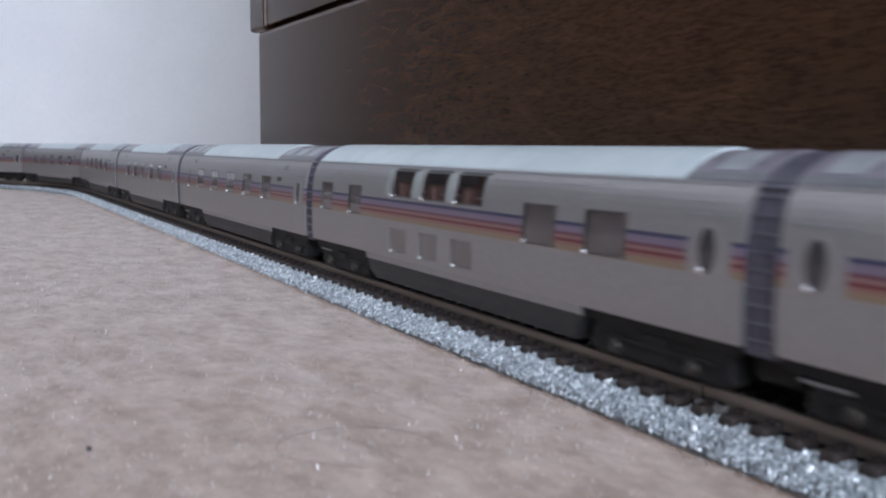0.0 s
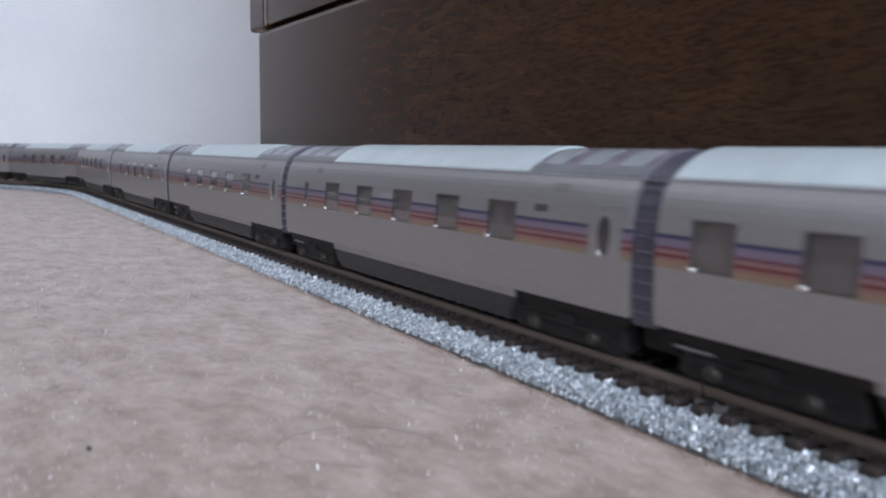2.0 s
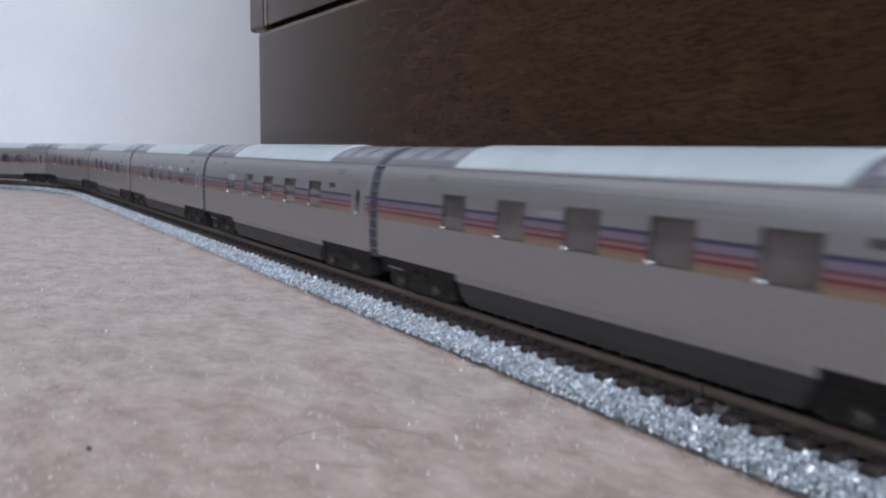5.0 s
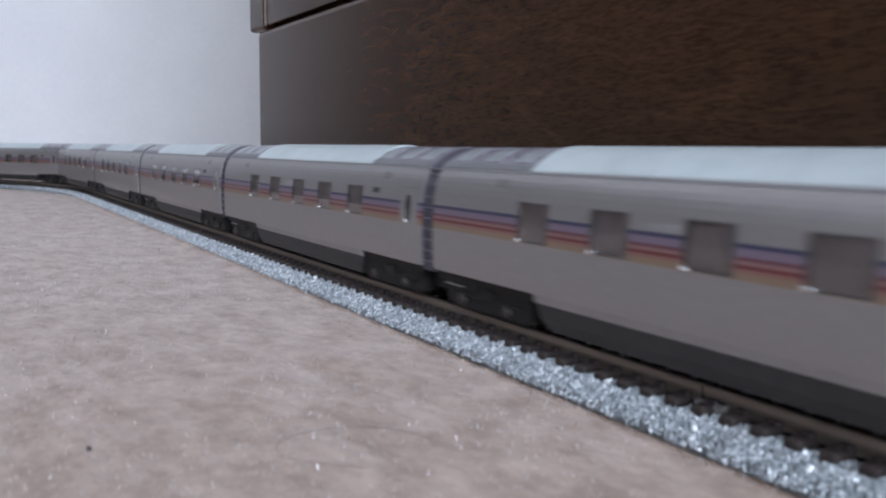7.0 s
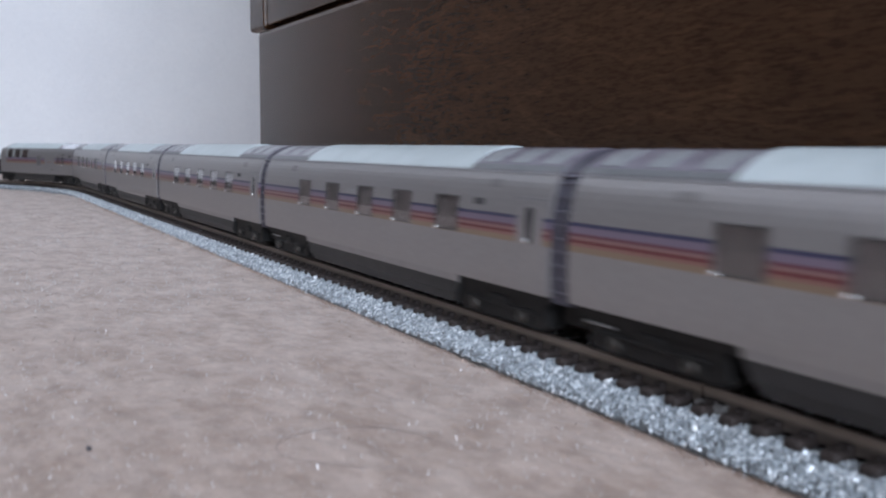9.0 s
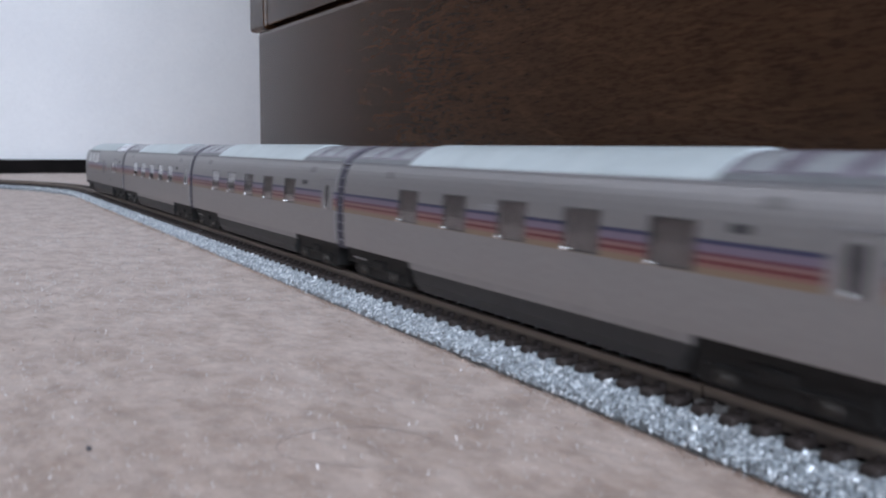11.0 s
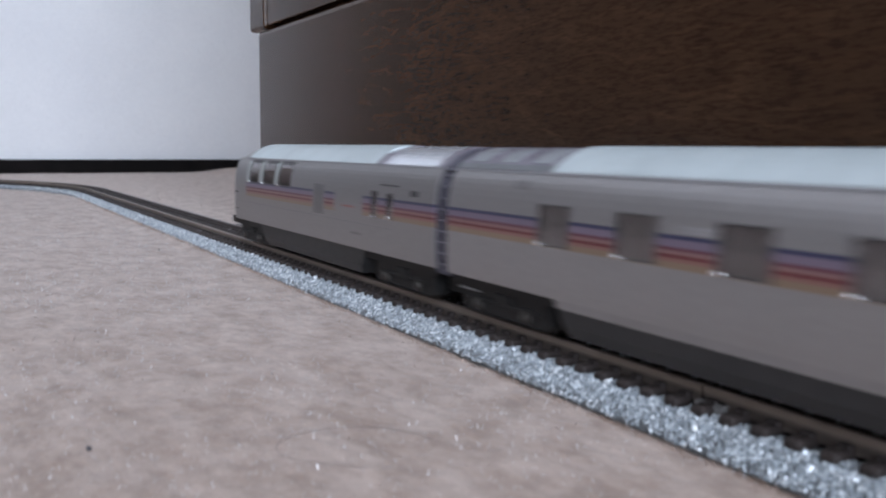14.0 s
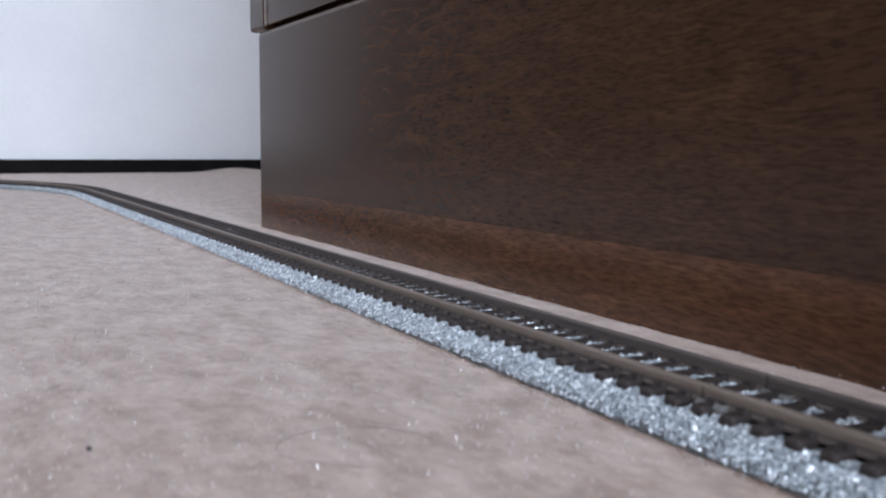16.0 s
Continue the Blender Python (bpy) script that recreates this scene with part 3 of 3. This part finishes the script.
        for v in bm.verts:
            v.co = Vector((side * (9.78 + v.co.x * side * 0.22) * MM, along(u - hw * 0.8) + v.co.y * 0.5 * MM, (zc - hh * 0.92 + v.co.z * 0.45) * MM))
        part("glint_bead", bm, M_CHROME, door, "chrome bead added to make a glint", True)


def build_grille(root, u0, u1, z0, z1):
    n = 4
    for k in range(n):
        a = z0 + (z1 - z0) * k / n
        side_plate(root, "vent_slat", u0, u1, a, a + (z1 - z0) / n * 0.6, M_VENT, 0.06)


def build_gangway(root):
    """The full-width bellows behind the coach, with its pale ribs."""
    arc = [(9.2, 6.0)] + [(wall_x(z) - 0.18, z) for z in (9.0, 14.0, 16.3, 18.7, 20.8, 22.4, 23.1, 23.65)]
    top = [(x, z) for x, z in roof_arc(7.5, 24.0, 3.2, 16)]
    ring = arc + top + [(-x, z) for x, z in arc[::-1]]
    rows = []
    for k in range(9):
        inset = 0.0 if k % 2 else 0.28
        rows.append([((x - math.copysign(inset, x)) * MM, along(-2.38 + 4.76 * k / 8), (z - (inset if z > 24 else 0)) * MM) for x, z in ring])
    bellows = part("gangway_bellows", strip(rows, True, True), M_BELLOWS, root, "violet-grey gangway bellows")
    for side in (-1, 1):
        for k in range(9):
            z = 7.6 + 1.85 * k
            x = wall_x(z) - 0.12
            part("rib", box(min(side * (x - 0.3), side * x) * MM, max(side * (x - 0.3), side * x) * MM, along(2.2), along(-1.9), z * MM, (z + 0.16) * MM), M_RIB, bellows)
    part("rib", box(-8.1 * MM, -7.3 * MM, along(1.9), along(-1.9), 23.3 * MM, 23.75 * MM, 0.0002), M_RIB, bellows)
    # draw gear below
    part("coupler_pocket", box(-6.4 * MM, 6.4 * MM, along(3.6), along(-3.6), 2.7 * MM, 6.1 * MM, 0.0005), M_BOGIE, root, "black draw gear pocket")
    part("coupler", box(-2.0 * MM, 2.0 * MM, along(9), along(-4), 2.6 * MM, 4.6 * MM, 0.0004), M_BOGIE, root, "black coupler")


def build_bogie(root, u):
    """A bogie with frame, bolster, steps and four wheels; turns about its own centre."""
    y = along(u)
    bogie = new("bogie")
    bogie.parent = root
    bogie.location = (0, y, 0)
    for side in (-1, 1):
        rows = []
        for x in (6.4, 8.0, 8.3):
            g = 0.4 if x == 8.3 else 0.0
            rows.append([(side * x * MM, y * MM, z * MM) for y, z in ((-13.2 + g, 1.9 + g), (-12.0 + g, 1.2 + g), (12.0 - g, 1.2 + g), (13.2 - g, 1.9 + g), (12.2 - g, 5.6 - g), (-12.2 + g, 5.6 - g))])
        bm = strip(rows, True, True)
        x0, x1 = sorted((side * 8.2 * MM, side * 8.7 * MM))
        box(x0, x1, -10.5 * MM, 10.5 * MM, 3.2 * MM, 3.8 * MM, 0.0002, bm)
        for c in (-7.3, 7.3):
            box(x0, x1, (c - 1.7) * MM, (c + 1.7) * MM, 1.7 * MM, 4.0 * MM, 0.0003, bm)
        frame_ob = part("bogie_frame", bm, M_BOGIE, bogie, "black moulded bogie side frame")
        for c in (-7, 7):
            bm = bmesh.new()
            bmesh.ops.create_cone(bm, cap_ends=True, segments=14, radius1=1.05 * MM, radius2=0.8 * MM, depth=0.7 * MM)
            for v in bm.verts:
                v.co = Vector((side * (8.8 * MM + v.co.z), c * MM + v.co.x, 2.6 * MM + v.co.y))
            part("axle_box", bm, M_WHEEL, bogie, "", True)
        part("spring", box(*sorted((side * 8.0 * MM, side * 8.8 * MM)), -2.4 * MM, 2.4 * MM, 3.2 * MM, 5.2 * MM, 0.0006), M_BOGIE, bogie)
    for c in (-7, 7):
        for side in (-1, 1):
            bm = bmesh.new()
            bmesh.ops.create_cone(bm, cap_ends=True, segments=24, radius1=2.85 * MM, radius2=2.75 * MM, depth=1.6 * MM)
            bmesh.ops.bevel(bm, geom=[e for e in bm.edges if e.calc_length() < 0.0012], offset=0.0002, segments=1, affect="EDGES")
            for v in bm.verts:
                v.co = Vector((side * (5.05 * MM + v.co.z), c * MM + v.co.x, 2.87 * MM + v.co.y))
            part("wheel", bm, M_WHEEL, bogie, "dull metal wheel")
    part("bogie_core", box(-6.0 * MM, 6.0 * MM, -11.5 * MM, 11.5 * MM, 1.3 * MM, 5.4 * MM, 0.0008), M_BOGIE, bogie)
    part("bolster", box(-6.3 * MM, 6.3 * MM, -4 * MM, 4 * MM, 3.0 * MM, 5.6 * MM), M_BOGIE, bogie)
    return bogie


def build_under(root, u0, u1, top=6.6, sill=True):
    """Underframe floor over the whole coach and the deep skirt between the bogies."""
    part("underframe", box(-8.8 * MM, 8.8 * MM, along(PITCH - 3.2), along(3.2), 5.3 * MM, (top + 0.1) * MM), M_BOGIE, root, "black underframe")
    ring = [(-9.2, top), (-9.2, 3.4), (-8.4, 1.7), (8.4, 1.7), (9.2, 3.4), (9.2, top)]
    rows = []
    for u, cut in ((u0, 3.2), (u1, -3.2)):
        rows.append([(x * MM, along(u + cut * (6.55 - z) / 4.85), z * MM) for x, z in ring])
    part("skirt", strip(rows, True, True), M_SKIRT, root, "dark grey deep skirt under the floor")
    if sill:
        side_plate(root, "side_sill", u0 + 0.6, u1 - 0.6, 5.45, 6.65, M_PLAIN, 0.0)
    for u in (7.2,):
        for side in (-1, 1):
            part("step_plate", box(*sorted((side * 7.0 * MM, side * 8.5 * MM)), along(u + 4.0), along(u - 2.6), 4.4 * MM, 4.75 * MM, 0.00015), M_STEP, root, "pale step plate beside the coupler")


M_DARKPANE = material("dark_door_glass", (0.05, 0.046, 0.05), 0.15)
M_VENT = varied("grey_vent", (0.16, 0.15, 0.15), (0.22, 0.21, 0.21), 600.0, 0.5)
M_STEP = varied("pale_step", (0.20, 0.19, 0.185), (0.28, 0.27, 0.26), 600.0, 0.35)

M_LETTER = varied("pale_print", (0.36, 0.35, 0.37), (0.44, 0.43, 0.45), 900.0, 0.5)
LETTERS = (59.4, 64.2)
SLEEPER_WINDOWS = ((29.5, 37.2), (47.2, 54.9), (65.0, 72.8), (82.5, 90.4), (100.0, 108.0))
WIN_Z = (13.9, 19.45)


def ends_and_roof(root, far_dark, near_dark):
    u0, u1 = 2.4, PITCH - 2.4
    a = far_dark if far_dark else u0 + 0.6
    b = near_dark if near_dark else u1 - 0.6
    build_roof(root, "roof", a, b, M_ROOF, "pale grey painted roof")
    for a0 in (0.052, 0.94):
        roof_plate(root, "roof_seam", a, b, math.pi * a0, math.pi * (a0 + 0.008), M_PATCH, 0.05, "fine line along the roof's foot")
    for s, e in ((u0, a), (b, u1)):
        if e - s > 1:
            build_roof(root, "roof_end", s, e, M_ROOFEND, "grey-violet roof end with hatches", 7.68, 3.32)
            for a0, a1 in ((0.01, 0.15), (0.85, 0.99)):
                roof_plate(root, "roof_rim", s, e, math.pi * a0, math.pi * a1, M_RIM, 0.04, "dark grey rim along the roof end")
            n = max(1, round((e - s) / 8))
            for k in range(n):
                m = s + (e - s) * (k + 0.5) / n
                roof_plate(root, "roof_hatch", m - 2.3, m + 2.3, math.pi * 0.60, math.pi * 0.82, M_PATCH, 0.05)
                roof_plate(root, "roof_seam", m + 3.4, m + 3.8, math.pi * 0.04, math.pi * 0.96, M_SEAM, 0.02)
    return u0, u1


M_SEAM = varied("violet_roof_seam", (0.10, 0.09, 0.12), (0.15, 0.135, 0.17), 400.0, 0.4)


def build_sleeping_coach(slit, oval, rear_door=False):
    root = tagged(new("passenger_coach"), "silver model sleeping coach with rainbow bands and pale roof", "model coach", group="coaches of the model train")
    u0, u1 = ends_and_roof(root, 30.3, 108.8)
    wins = [(a, b, *WIN_Z) for a, b in SLEEPER_WINDOWS] + ([(16.0, 18.2, 13.7, 19.0)] if slit else [])
    build_shell(root, u0, u1, wins, M_LEADPAINT if rear_door else M_SILVER)
    for w in wins:
        build_window(root, *w, True)
    if rear_door:
        build_door(root, 7.2, True)
    part("compartment_wall", box(-7.4 * MM, 7.4 * MM, along(u1 - 3), along(u0 + 3), 7.0 * MM, 23.0 * MM), M_INSIDE, root)
    build_door(root, 129.5, oval)
    side_plate(root, "roof_gutter", u0, u1, 23.55, 23.9, M_GUTTER, 0.12)
    side_plate(root, "side_vent", 113.0, 116.3, 18.55, 19.55, M_LINE, 0.04, "small dark vent")
    build_grille(root, 117.0, 120.4, 21.4, 22.7)
    build_grille(root, 22.3, 25.6, 21.4, 22.7)
    for z in (17.95, 18.4):
        side_plate(root, "lettering_bar", LETTERS[0], LETTERS[1], z, z + 0.18, M_LETTER, 0.02, "pale lettering bar")
    build_gangway(root)
    build_under(root, 33.4, 108.3)
    return root, [build_bogie(root, 18.5), build_bogie(root, 119.5)]


def build_dining_coach():
    root = tagged(new("dining_coach"), "silver model dining coach with tall upper windows and glowing lamps", "model coach", group="coaches of the model train")
    u0, u1 = ends_and_roof(root, 0, 123.3)
    ups = [(44.9, 53.7, 18.2, 22.9), (57.5, 66.7, 18.2, 22.9), (69.8, 79.2, 18.2, 22.9)]
    lows = [(45.0, 52.0, 7.9, 12.4), (57.4, 64.4, 7.9, 12.4), (69.5, 76.8, 7.9, 12.4)]
    plain = [(8.4, 15.0, *WIN_Z), (24.2, 30.8, *WIN_Z), (91.4, 99.6, *WIN_Z), (106.4, 115.0, *WIN_Z)]
    build_shell(root, u0, u1, ups + lows + plain, M_SILVER)
    for w in plain:
        build_window(root, *w, True)
    for w in lows:
        build_window(root, *w, True, M_PALEBLIND)
    for w in ups:
        build_window(root, *w, False)
        side_plate(root, "window_hood", w[0] + 1, w[1] + 1, 23.0, 23.35, M_LINE, 0.06)
    for a0, a1 in ((53.95, 57.25), (66.95, 69.55), (42.6, 44.6)):
        side_plate(root, "window_pillar", a0, a1, 18.3, 23.0, M_PILLAR, 0.03, "pale pillar between the upper windows")
    part("partition", box(-7.4 * MM, 7.4 * MM, along(u1 - 3), along(84), 7.0 * MM, 23.0 * MM), M_INSIDE, root)
    part("partition", box(-7.4 * MM, 7.4 * MM, along(38), along(u0 + 3), 7.0 * MM, 23.0 * MM), M_INSIDE, root)
    part("lower_room", box(-7.4 * MM, 7.4 * MM, along(82), along(38), 7.0 * MM, 17.2 * MM), M_INSIDE, root)
    for u in (42.5, 55.5, 68.2, 81.0):
        for x in (-4.2, 4.2):
            part("seat", box((x - 2.4) * MM, (x + 2.4) * MM, along(u + 1.0), along(u - 1.0), 17.1 * MM, 20.6 * MM, 0.0005), M_SEAT, root, "red-brown dining seat")
    for u in (50.0, 62.8, 75.2):
        part("table", box(-7.0 * MM, -2.5 * MM, along(u + 2.6), along(u - 2.6), 18.9 * MM, 19.2 * MM, 0.0001), M_INSIDE, root)
        bm = bmesh.new()
        bmesh.ops.create_cone(bm, cap_ends=True, segments=14, radius1=0.65 * MM, radius2=0.4 * MM, depth=1.0 * MM)
        bmesh.ops.bevel(bm, geom=bm.edges[:], offset=0.00015, segments=2, affect="EDGES")
        bmesh.ops.translate(bm, vec=Vector((-6.0 * MM, along(u), 20.7 * MM)), verts=bm.verts)
        lamp = part("table_lamp", bm, M_LAMP, root, "glowing orange table lamp")
        part("lamp_foot", box(-6.2 * MM, -5.8 * MM, along(u + 0.2), along(u - 0.2), 19.2 * MM, 20.1 * MM), M_FRAME, lamp)
    build_door(root, 129.3, True)
    side_plate(root, "roof_gutter", u0, u1, 23.55, 23.9, M_GUTTER, 0.12)
    side_plate(root, "side_seam", 81.0, 105.2, 22.4, 22.55, M_GUTTER, 0.03)
    side_plate(root, "side_seam", 105.0, 105.3, 20.9, 22.5, M_GUTTER, 0.03)
    build_gangway(root)
    build_under(root, 32.5, 106.4)
    return root, [build_bogie(root, 18.5), build_bogie(root, 119.5)]


M_PILLAR = varied("pale_green_grey_pillar", (0.33, 0.35, 0.34), (0.39, 0.41, 0.40), 500.0, 0.3, 0.1)
# Grey with the shade under the roof's edge put in; seams share it.
M_GUTTER = varied("shaded_gutter", (0.20, 0.195, 0.205), (0.26, 0.25, 0.26), 500.0, 0.45)


def build_end_coach():
    """The last coach: lounge windows at its rounded rear end, a blue-white roof panel at its front."""
    root = tagged(new("end_coach"), "silver model end coach with sloping rear roof and three lounge windows", "model coach", group="coaches of the model train")
    rear = 9.0
    u0, u1 = rear, PITCH - 2.4
    # distances from the front coupling line, turned into the coach's own u
    f = lambda a: PITCH - a
    paint = M_ENDPAINT
    ups = [(f(114.6), f(105.4), 17.5, 22.8), (f(101.9), f(92.2), 17.5, 22.8), (f(89.0), f(79.2), 17.5, 22.8)]
    slits = [(f(29.6), f(26.8), 13.7, 18.7), (f(22.4), f(19.6), 13.9, 18.5)]
    build_shell(root, u0, u1, ups + slits, paint, 6.8)
    for w in ups:
        build_window(root, *w, True, M_BROWNBLIND)
        side_plate(root, "window_hood", w[0] + 0.5, w[1] + 0.8, 23.0, 23.35, M_LINE, 0.06)
    for a0, a1 in ((f(105.1), f(102.2)), (f(91.9), f(89.3)), (f(117.2), f(114.9))):
        side_plate(root, "window_pillar", a0, a1, 17.7, 23.0, M_PILLAR, 0.03, "pale pillar between the lounge windows")
    for w in slits:
        build_window(root, *w, True)
    part("compartment_wall", box(-7.4 * MM, 7.4 * MM, along(u1 - 3), along(u0 + 3), 7.0 * MM, 23.0 * MM), M_INSIDE, root)
    build_roof(root, "roof", rear + 9.0, f(31.6), M_ROOF, "pale grey painted roof")
    build_roof(root, "roof_panel", f(31.6), f(5.3), M_WHITEPANEL, "blue-white roof panel", 7.68, 3.34)
    for a, wide in ((31.6, 4.6),):
        roof_plate(root, "roof_rim", f(a), f(a) + wide, math.pi * 0.02, math.pi * 0.98, M_ROOFEND, 0.12, "grey-violet panel rim")
    for k in range(4):
        a = f(22.5 - 4.6 * k)
        roof_plate(root, "roof_seam", a - 0.15, a + 0.15, math.pi * 0.04, math.pi * 0.96, M_PATCH, 0.05)
    build_roof(root, "roof_end", f(5.3), u1, M_ROOFEND, "grey-violet roof end", 7.68, 3.32)
    rows = []
    for k in range(7):
        q = k / 6
        low = 24.0 - 0.7 * (1 - q) ** 2
        rise = 0.35 + (3.62 - 0.35) * math.sin(q * math.pi / 2) ** 0.55
        wide = 7.75 - 0.1 * (1 - q) ** 2
        rows.append([(x * MM, along(rear + 0.1 + 8.9 * q), z * MM) for x, z in roof_arc(wide, low, rise)])
    part("roof_slope", strip(rows, True, True), M_PLAIN, root, "sloping silver rear roof")
    part("rear_gangway", box(-4.2 * MM, 4.2 * MM, along(rear - 0.2), along(rear - 1.4), 6.8 * MM, 20.5 * MM, 0.0003), M_BELLOWS, root)
    part("end_valance", box(-7.2 * MM, 7.2 * MM, along(rear + 4.6), along(rear + 1.6), 4.2 * MM, 6.6 * MM, 0.0006), M_PLAIN, root)
    for z in (9.6, 14.2):
        side_plate(root, "handrail", rear + 0.3, rear + 3.4, z, z + 0.3, M_LINE, 0.1)
    side_plate(root, "roof_gutter", u0 + 6, u1, 23.55, 23.9, M_GUTTER, 0.12)
    side_plate(root, "side_vent", f(12.3), f(9.2), 18.45, 19.5, M_LINE, 0.04, "small dark vent")
    side_plate(root, "door_panel", f(62.5), f(56.2), 12.5, 19.0, M_VENTPALE, 0.02)
    side_plate(root, "red_emblem", f(45.0), f(38.5), 14.9, 15.3, M_EMBLEM, 0.02, "faint red emblem stroke")
    side_plate(root, "number_bars", f(40.0), f(35.0), 9.6, 10.1, M_VENT, 0.02)
    side_plate(root, "rain_strip", f(26.0), f(17.5), 19.9, 20.2, M_LINE, 0.06)
    side_plate(root, "body_seam", u0 + 0.5, f(20), 11.9, 12.05, M_GUTTER, 0.02)
    build_under(root, f(104.0), f(34.0), 7.1, False)
    return root, [build_bogie(root, 22.5), build_bogie(root, 119.5)]


M_VENTPALE = varied("grey_door_panel", (0.17, 0.165, 0.168), (0.21, 0.205, 0.205), 600.0, 0.45, 0.3)
M_EMBLEM = varied("faded_red_print", (0.30, 0.12, 0.12), (0.36, 0.17, 0.16), 700.0, 0.5)
M_ENDPAINT = coach_paint("silver_end_coach_paint", ((along(PITCH - 34.0), along(PITCH - 49.6)), (along(PITCH - 55.8), along(PITCH - 63.2)), (along(PITCH - 116.4), 0.07)), 0.88)


# ---- what moves ----
# the first coupling line's place along the railway line in millimetres, every half second
PLACES = [72.0, 40.9, 10.3, -19.1, -46.3, -72.6, -102.0, -134.9, -168.8, -203.3, -238.8, -276.0, -315.6, -357.4, -399.5, -441.2, -484.3, -529.3, -576.7, -624.6, -672.4, -720.3, -769.3, -820.2, -873.1, -926.8, -979.8, -1033.6, -1089.8, -1148.0, -1207.1, -1266.2, -1325.2]


def front_line(t):
    """Where the first coupling line stands on the railway line at t seconds, smooth between the places."""
    k = min(int(t * 2 + 1e-6), 31)
    f = t * 2 - k
    at = lambda n: PLACES[n] if 0 <= n <= 32 else 2 * PLACES[max(0, min(32, n))] - PLACES[0 - n if n < 0 else 64 - n]
    a, b, c, d = at(k - 1), at(k), at(k + 1), at(k + 2)
    return MM * (b + 0.5 * f * (c - a + f * (2 * a - 5 * b + 4 * c - d + f * (3 * (b - c) + d - a))))


def coach_pose(middle, reach):
    a, b = on_line(middle - reach)[0], on_line(middle + reach)[0]
    d = b - a
    return Matrix.Translation((a + b) / 2 + Vector((0, 0, RAIL_Z))) @ Matrix.Rotation(math.atan2(-d.x, d.y), 4, "Z")


COACHES = []
kinds = {"lead": build_sleeping_coach(False, True, True), "oval": build_sleeping_coach(False, True), "slit": build_sleeping_coach(True, True), "straight": build_sleeping_coach(False, False),
         "dining": build_dining_coach(), "end": build_end_coach()}
order = ["lead", "dining", "slit", "oval", "oval", "oval", "straight", "straight", "straight", "straight", "end"]
used = set()
for kind in order:
    root, bogies = kinds[kind]
    if kind in used:
        root = copy_thing(root, Matrix.Identity(4))
        bogies = sorted([c for c in root.children if c.name.startswith("bogie")], key=lambda c: -c.location.y)
    used.add(kind)
    COACHES.append((root, bogies))


def motions():
    times = [round(0.1 * k, 1) for k in range(161)]
    for number, (root, bogies) in enumerate(COACHES):
        rows, turns = [], [[] for _ in bogies]
        for t in times:
            middle = front_line(t) + (number - 0.5) * PITCH * MM
            m = coach_pose(middle, 0.048)
            rows.append((t, m))
            for rows_b, b in zip(turns, bogies):
                y = b.location.y
                heading = on_line(middle + y)[1] - math.atan2(m[1][0], m[0][0])
                rows_b.append((t, Matrix.Translation((0, y, 0)) @ Matrix.Rotation(heading, 4, "Z")))
        walk(root, rows)
        for b, rows_b in zip(bogies, turns):
            walk(b, rows_b)


# ---- small things on the carpet ----
def build_hair():
    cu = bpy.data.curves.new("hair", "CURVE")
    cu.dimensions, cu.bevel_depth, cu.bevel_resolution = "3D", 0.00004, 1
    sp = cu.splines.new("NURBS")
    pts = [(-0.0372, 0.0908), (-0.0383, 0.0950), (-0.0408, 0.0984), (-0.0448, 0.0998), (-0.0493, 0.0998), (-0.0527, 0.0976), (-0.0540, 0.0942), (-0.0532, 0.0913), (-0.0503, 0.0881), (-0.047, 0.0855)]
    sp.points.add(len(pts) - 1)
    for p, (x, y) in zip(sp.points, pts):
        p.co = (x, y, 0.0018, 1)
    sp.use_endpoint_u = True
    cu.materials.append(M_HAIR)
    tagged(new("hair", cu), "thin curled brown hair lying on the carpet", "hair")


def build_speck(x, y):
    bm = bmesh.new()
    bmesh.ops.create_icosphere(bm, subdivisions=2, radius=0.0003)
    for v in bm.verts:
        v.co *= 1 + 0.4 * noise.noise(v.co * 3000)
        v.co += Vector((x, y, 0.0014))
    tagged(part("lint", bm, M_SPECK), "tiny dark lint speck on the carpet", "lint")


build_hair()
build_speck(-0.0708, 0.1054)

motions()
